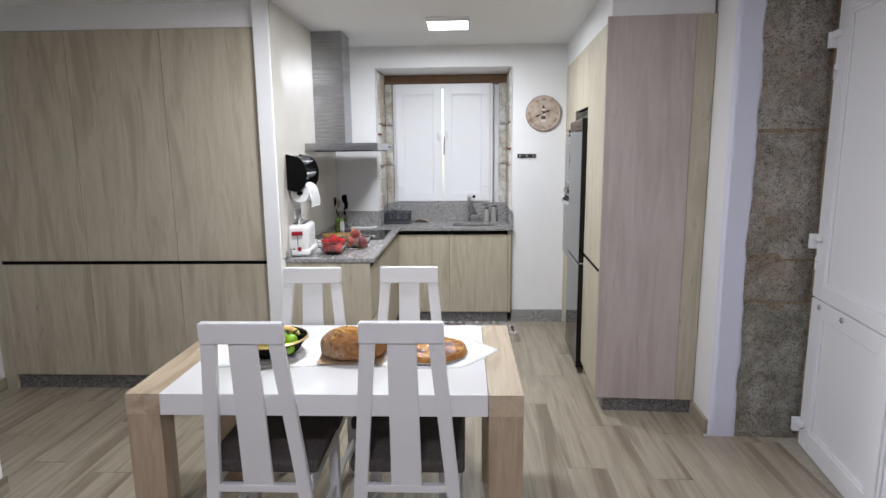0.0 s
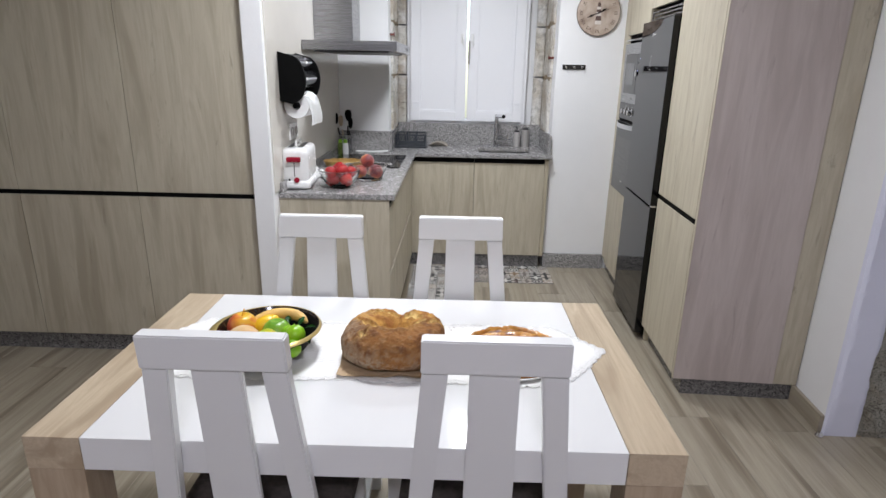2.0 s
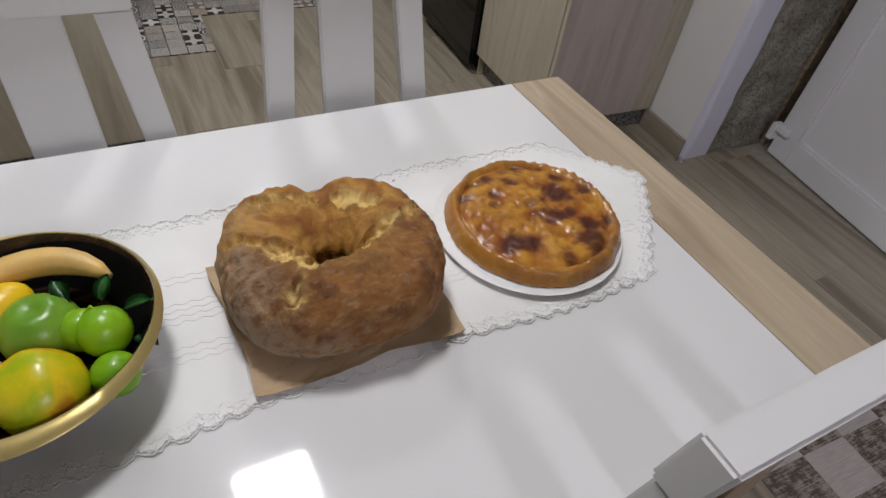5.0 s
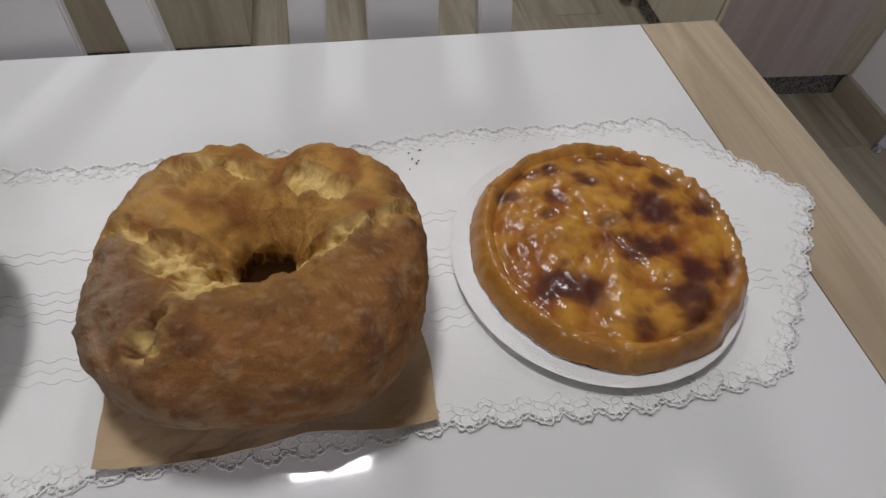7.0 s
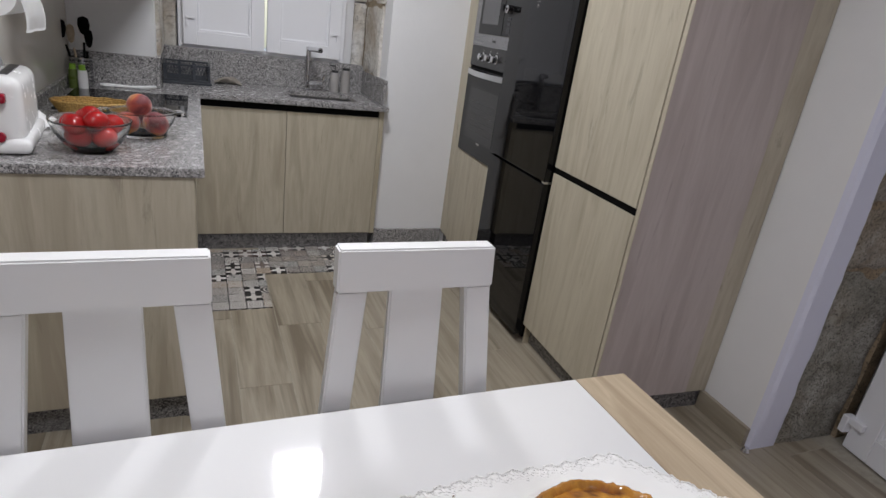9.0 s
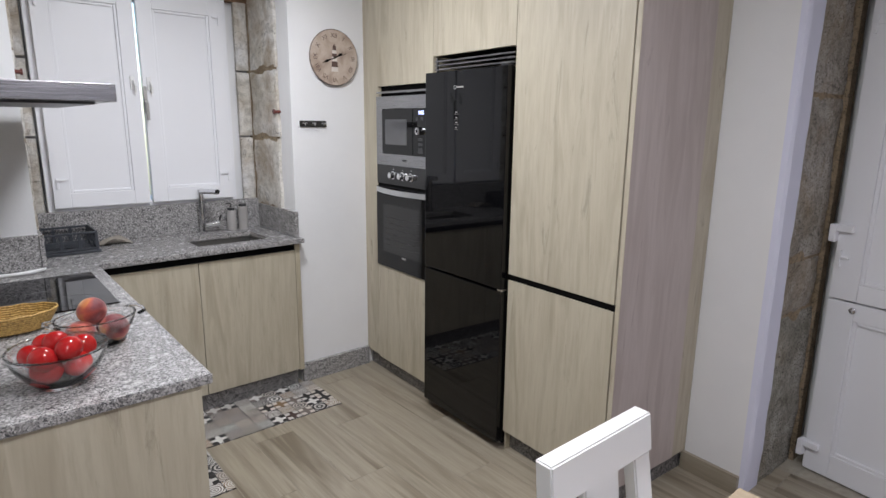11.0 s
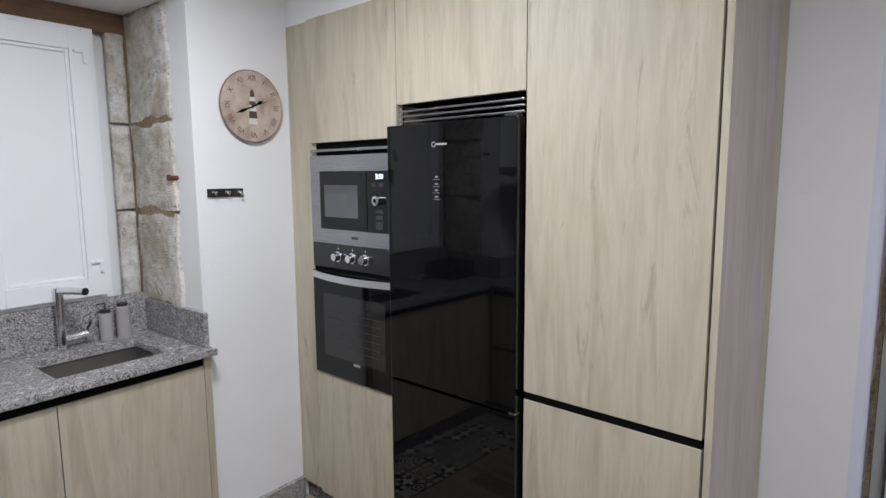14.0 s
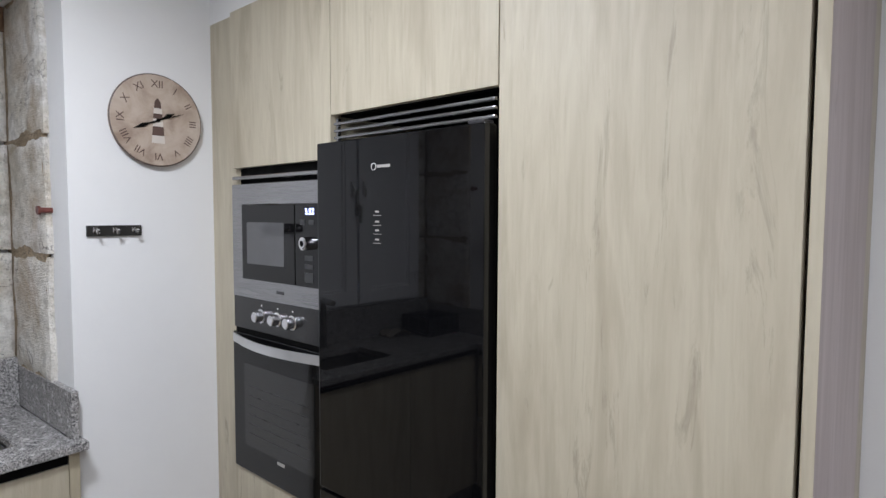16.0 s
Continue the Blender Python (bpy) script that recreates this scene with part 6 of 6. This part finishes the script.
part("rest", bm, WHITE_PLASTIC, u, "", True)

# dish rack
u = thing("dish_rack", house(-0.015, 5.25, TOP, 1), "slate grey plastic dish rack with lattice sides", "dish rack")
RX, RY, RH = 0.118, 0.118, 0.095
part("tray", bx(-RX - 0.008, RX + 0.008, -RY - 0.008, RY + 0.008, 0.0, 0.014, bevel=0.004), GREY_PLASTIC, u)
bm = bmesh.new()
for z in (0.016, RH):
    for q in ((-RX, RX, -RY, -RY + 0.008), (-RX, RX, RY - 0.008, RY), (-RX, -RX + 0.008, -RY + 0.008, RY - 0.008), (RX - 0.008, RX, -RY + 0.008, RY - 0.008)):
        box(bm, q[0], q[1], q[2], q[3], z, z + 0.010, bevel=0.002)
part("frame", bm, GREY_PLASTIC, u)
for s, n, along in ((-1, 3, 0), (1, 3, 0), (-1, 4, 1), (1, 4, 1)):
    bm = bmesh.new()
    for k in range(n + 1):
        w_ = -1 + 2 * k / n
        if along == 0:
            x = w_ * (RX - 0.006)
            box(bm, x - 0.006, x + 0.006, s * RY - (0.007 if s > 0 else 0), s * RY + (0 if s > 0 else 0.007), 0.0262, RH - 0.0002)
        else:
            y = w_ * (RY - 0.016)
            box(bm, s * RX - (0.007 if s > 0 else 0), s * RX + (0 if s > 0 else 0.007), y - 0.006, y + 0.006, 0.0262, RH - 0.0002)
    part("side_grid", bm, GREY_PLASTIC, u)
    bm = bmesh.new()
    for k in range(14):
        w0, w1 = -1 + 2 * k / 14, -1 + 2 * (k + 1) / 14
        for za, zb in ((0.03, 0.09), (0.09, 0.03)):
            if along == 0:
                tube(bm, [(w0 * (RX - 0.01), s * (RY - 0.0035), za), (w1 * (RX - 0.01), s * (RY - 0.0035), zb)], 0.0017, 4)
            else:
                tube(bm, [(s * (RX - 0.0035), w0 * (RY - 0.01), za), (s * (RX - 0.0035), w1 * (RY - 0.01), zb)], 0.0017, 4)
    part("lattice", bm, GREY_PLASTIC, u)
bm = bmesh.new()
for k in range(9):
    y = -0.10 + 0.025 * k
    tube(bm, [(-0.10, y, 0.022), (0.10, y, 0.022)], 0.0025, 6)
part("floor_bars", bm, GREY_PLASTIC, u)
bm = bmesh.new()
g = {}
for i in range(21):
    for j in range(13):
        x, y = -0.075 + 0.15 * i / 20, -0.055 + 0.11 * j / 12
        g[i, j] = bm.verts.new((x, y + 0.01 * math.sin(x * 40), 0.006 + 0.030 * (1 - (2 * i / 20 - 1) ** 2) * (0.6 + 0.5 * math.sin(j * 0.9 + i * 0.2)) + 0.004 * noise.noise(Vector((x * 50, y * 50, 0)))))
for i in range(20):
    for j in range(12):
        bm.faces.new((g[i, j], g[i + 1, j], g[i + 1, j + 1], g[i, j + 1]))
ob = solid("dish_cloth", bm, plain("taupe_cloth", (0.30, 0.27, 0.23), 0.95, mottling=0.15, bump=0.001, scale=50), house(0.205, 5.31, TOP), "crumpled taupe dish cloth on the granite", "cloth", smooth="all")
ob.modifiers.new("thickness", "SOLIDIFY").thickness = 0.003

# dispenser of kitchen rolls on the panel, with its paper
u = thing("roll_dispenser", house(-0.5235, 3.61, 1.43), "black wall dispenser for film and foil with a paper roll below", "roll dispenser")


def d_shape(bm_, y0, y1, r0=0.0):
    pts = [(0.0, 0.13)] + [(0.055 + 0.075 * math.cos(a), 0.0 + 0.115 * math.sin(a)) for a in [radians(90 - 15 * i) for i in range(13)]] + [(0.0, -0.10)]
    low = [bm_.verts.new((x, y0, z)) for x, z in pts]
    top = [bm_.verts.new((x, y1, z)) for x, z in pts]
    bm_.faces.new(low)
    bm_.faces.new(top[::-1])
    for i in range(len(pts)):
        bm_.faces.new((low[i], top[i], top[(i + 1) % len(pts)], low[(i + 1) % len(pts)]))


for y0, y1, nm in ((-0.165, -0.145, "side_cap"), (0.145, 0.165, "side_cap")):
    bm = bmesh.new()
    d_shape(bm, y0, y1)
    part(nm, bm, BLACK, u, "matt black side cap", True)
bm = bmesh.new()
for z, r in ((0.075, 0.036), (0.0, 0.042)):
    tube(bm, [(0.078 if z == 0 else 0.06, -0.1445, z), (0.078 if z == 0 else 0.06, 0.1445, z)], r, 24)
box(bm, 0.0, 0.05, -0.1445, 0.1445, -0.09, 0.12)
part("body", bm, plain("glossy_black_plastic", (0.015, 0.015, 0.016), 0.18), u, "glossy black ribbed body", True)
for z in (0.082, 0.004):
    part("cutter", bx(0.105 if z < 0.05 else 0.09, 0.122 if z < 0.05 else 0.10, -0.13, 0.13, z - 0.004, z + 0.004), CHROME, u, "thin metal cutter strip")
    part("slider", bx(0.118, 0.126, -0.11, -0.085, z - 0.006, z + 0.006, bevel=0.002), WHITE_PLASTIC, u)
u = thing("paper_roll", house(-0.457, 3.61, 1.305), "white kitchen paper roll hanging with a loose sheet", "paper roll")
bm = bmesh.new()
n = 48
for y0, y1, ra in ((-0.115, 0.115, 0.062),):
    outer = [[bm.verts.new((ra * math.cos(k / n * math.tau), y, ra * math.sin(k / n * math.tau))) for k in range(n)] for y in (y0, y1)]
    inner = [[bm.verts.new((0.02 * math.cos(k / n * math.tau), y, 0.02 * math.sin(k / n * math.tau))) for k in range(n)] for y in (y0, y1)]
    for k in range(n):
        j = (k + 1) % n
        bm.faces.new((outer[0][k], outer[0][j], outer[1][j], outer[1][k]))
        bm.faces.new((inner[0][j], inner[0][k], inner[1][k], inner[1][j]))
        bm.faces.new((outer[0][j], outer[0][k], inner[0][k], inner[0][j]))
        bm.faces.new((outer[1][k], outer[1][j], inner[1][j], inner[1][k]))
part("roll", bm, PAPER, u, "", True)
bm = bmesh.new()
disc_rod(bm, (0, -0.14, 0), (0, 0.14, 0), 0.013, 20)
part("spindle", bm, BLACK, u, "black spindle", True)
bm = bmesh.new()
prev = None
for k in range(17):
    w_ = k / 16
    if w_ < 0.4:
        a = radians(100 - 100 * w_ / 0.4)
        x, z = 0.0635 * math.cos(a), 0.0635 * math.sin(a)
    else:
        x, z = 0.0635 + 0.012 * math.sin((w_ - 0.4) * 4), -(w_ - 0.4) * 0.16
    row = [bm.verts.new((x + 0.003 * math.sin(j * 1.1), -0.112 + 0.224 * j / 8, z - 0.004 * (j / 8))) for j in range(9)]
    if prev:
        for j in range(8):
            bm.faces.new((prev[j], prev[j + 1], row[j + 1], row[j]))
    prev = row
bmesh.ops.solidify(bm, geom=bm.faces[:], thickness=0.0008)
part("loose_sheet", bm, PAPER, u, "hanging paper sheet", "all")
u = thing("wall_socket", house(-0.5235, 3.64, 1.165), "white double wall socket on the glossy panel", "socket")
part("plate", bx(0, 0.008, -0.075, 0.075, -0.042, 0.042, bevel=0.003), WHITE_PLASTIC, u)
for y in (-0.036, 0.036):
    bm = bmesh.new()
    lathe(bm, [(0, 0), (0.020, 0), (0.020, 0.002), (0.022, 0.003), (0.022, 0), (0.023, 0)], 24)
    part("outlet", bm, TAUPE, u, "", True, at=pose(0.008, y, 0, 0, 90, 0))

# ---- rugs ----
solid("runner_rug", bx(0.353, 1.090, 4.522, 4.905, 0.0, 0.004, bevel=0.001), TILE_RUG, HOUSE, "vinyl kitchen runner printed with black and white patterned tiles", "rug", "kitchen runners")
solid("runner_rug", bx(0.035, 0.350, 4.132, 4.87, 0.0, 0.004, bevel=0.001), TILE_RUG, HOUSE, "vinyl kitchen runner printed with patterned tiles along the drawers", "rug", "kitchen runners")
solid("woven_rug", bx(0.0, 0.62, -0.62, 0.60, 0.0, 0.008, bevel=0.003), PATCH_RUG, pose(1.075, 1.40, 0.0, 0, 0, 1), "worn patchwork woven rug in brown and beige with scrolls", "rug")

# ---- floor planks ----
plank = finish("plank", bx(-0.0968, 0.0968, -0.5982, 0.5982, -0.0015, 0.0, bevel=0.0), PLANK)
count = 0
for i in range(-19, 8):
    hx = 1.340 + 0.0985 + 0.197 * i
    shift = (0.2 + 0.37 * ((i * 5) % 7)) % 1.2
    for j in range(-3, 6):
        hy = 2.649 + 1.2 * j + shift - 0.6
        if hy < -2.4 or hy > 5.7 or hx < -2.7 or hx > 2.3 or (hx < -1.7 and hy < 1.4):
            continue
        ob = new("plank", plank)
        ob.parent = floor
        ob.matrix_basis = pose(hx, hy, 0)
        count += 1
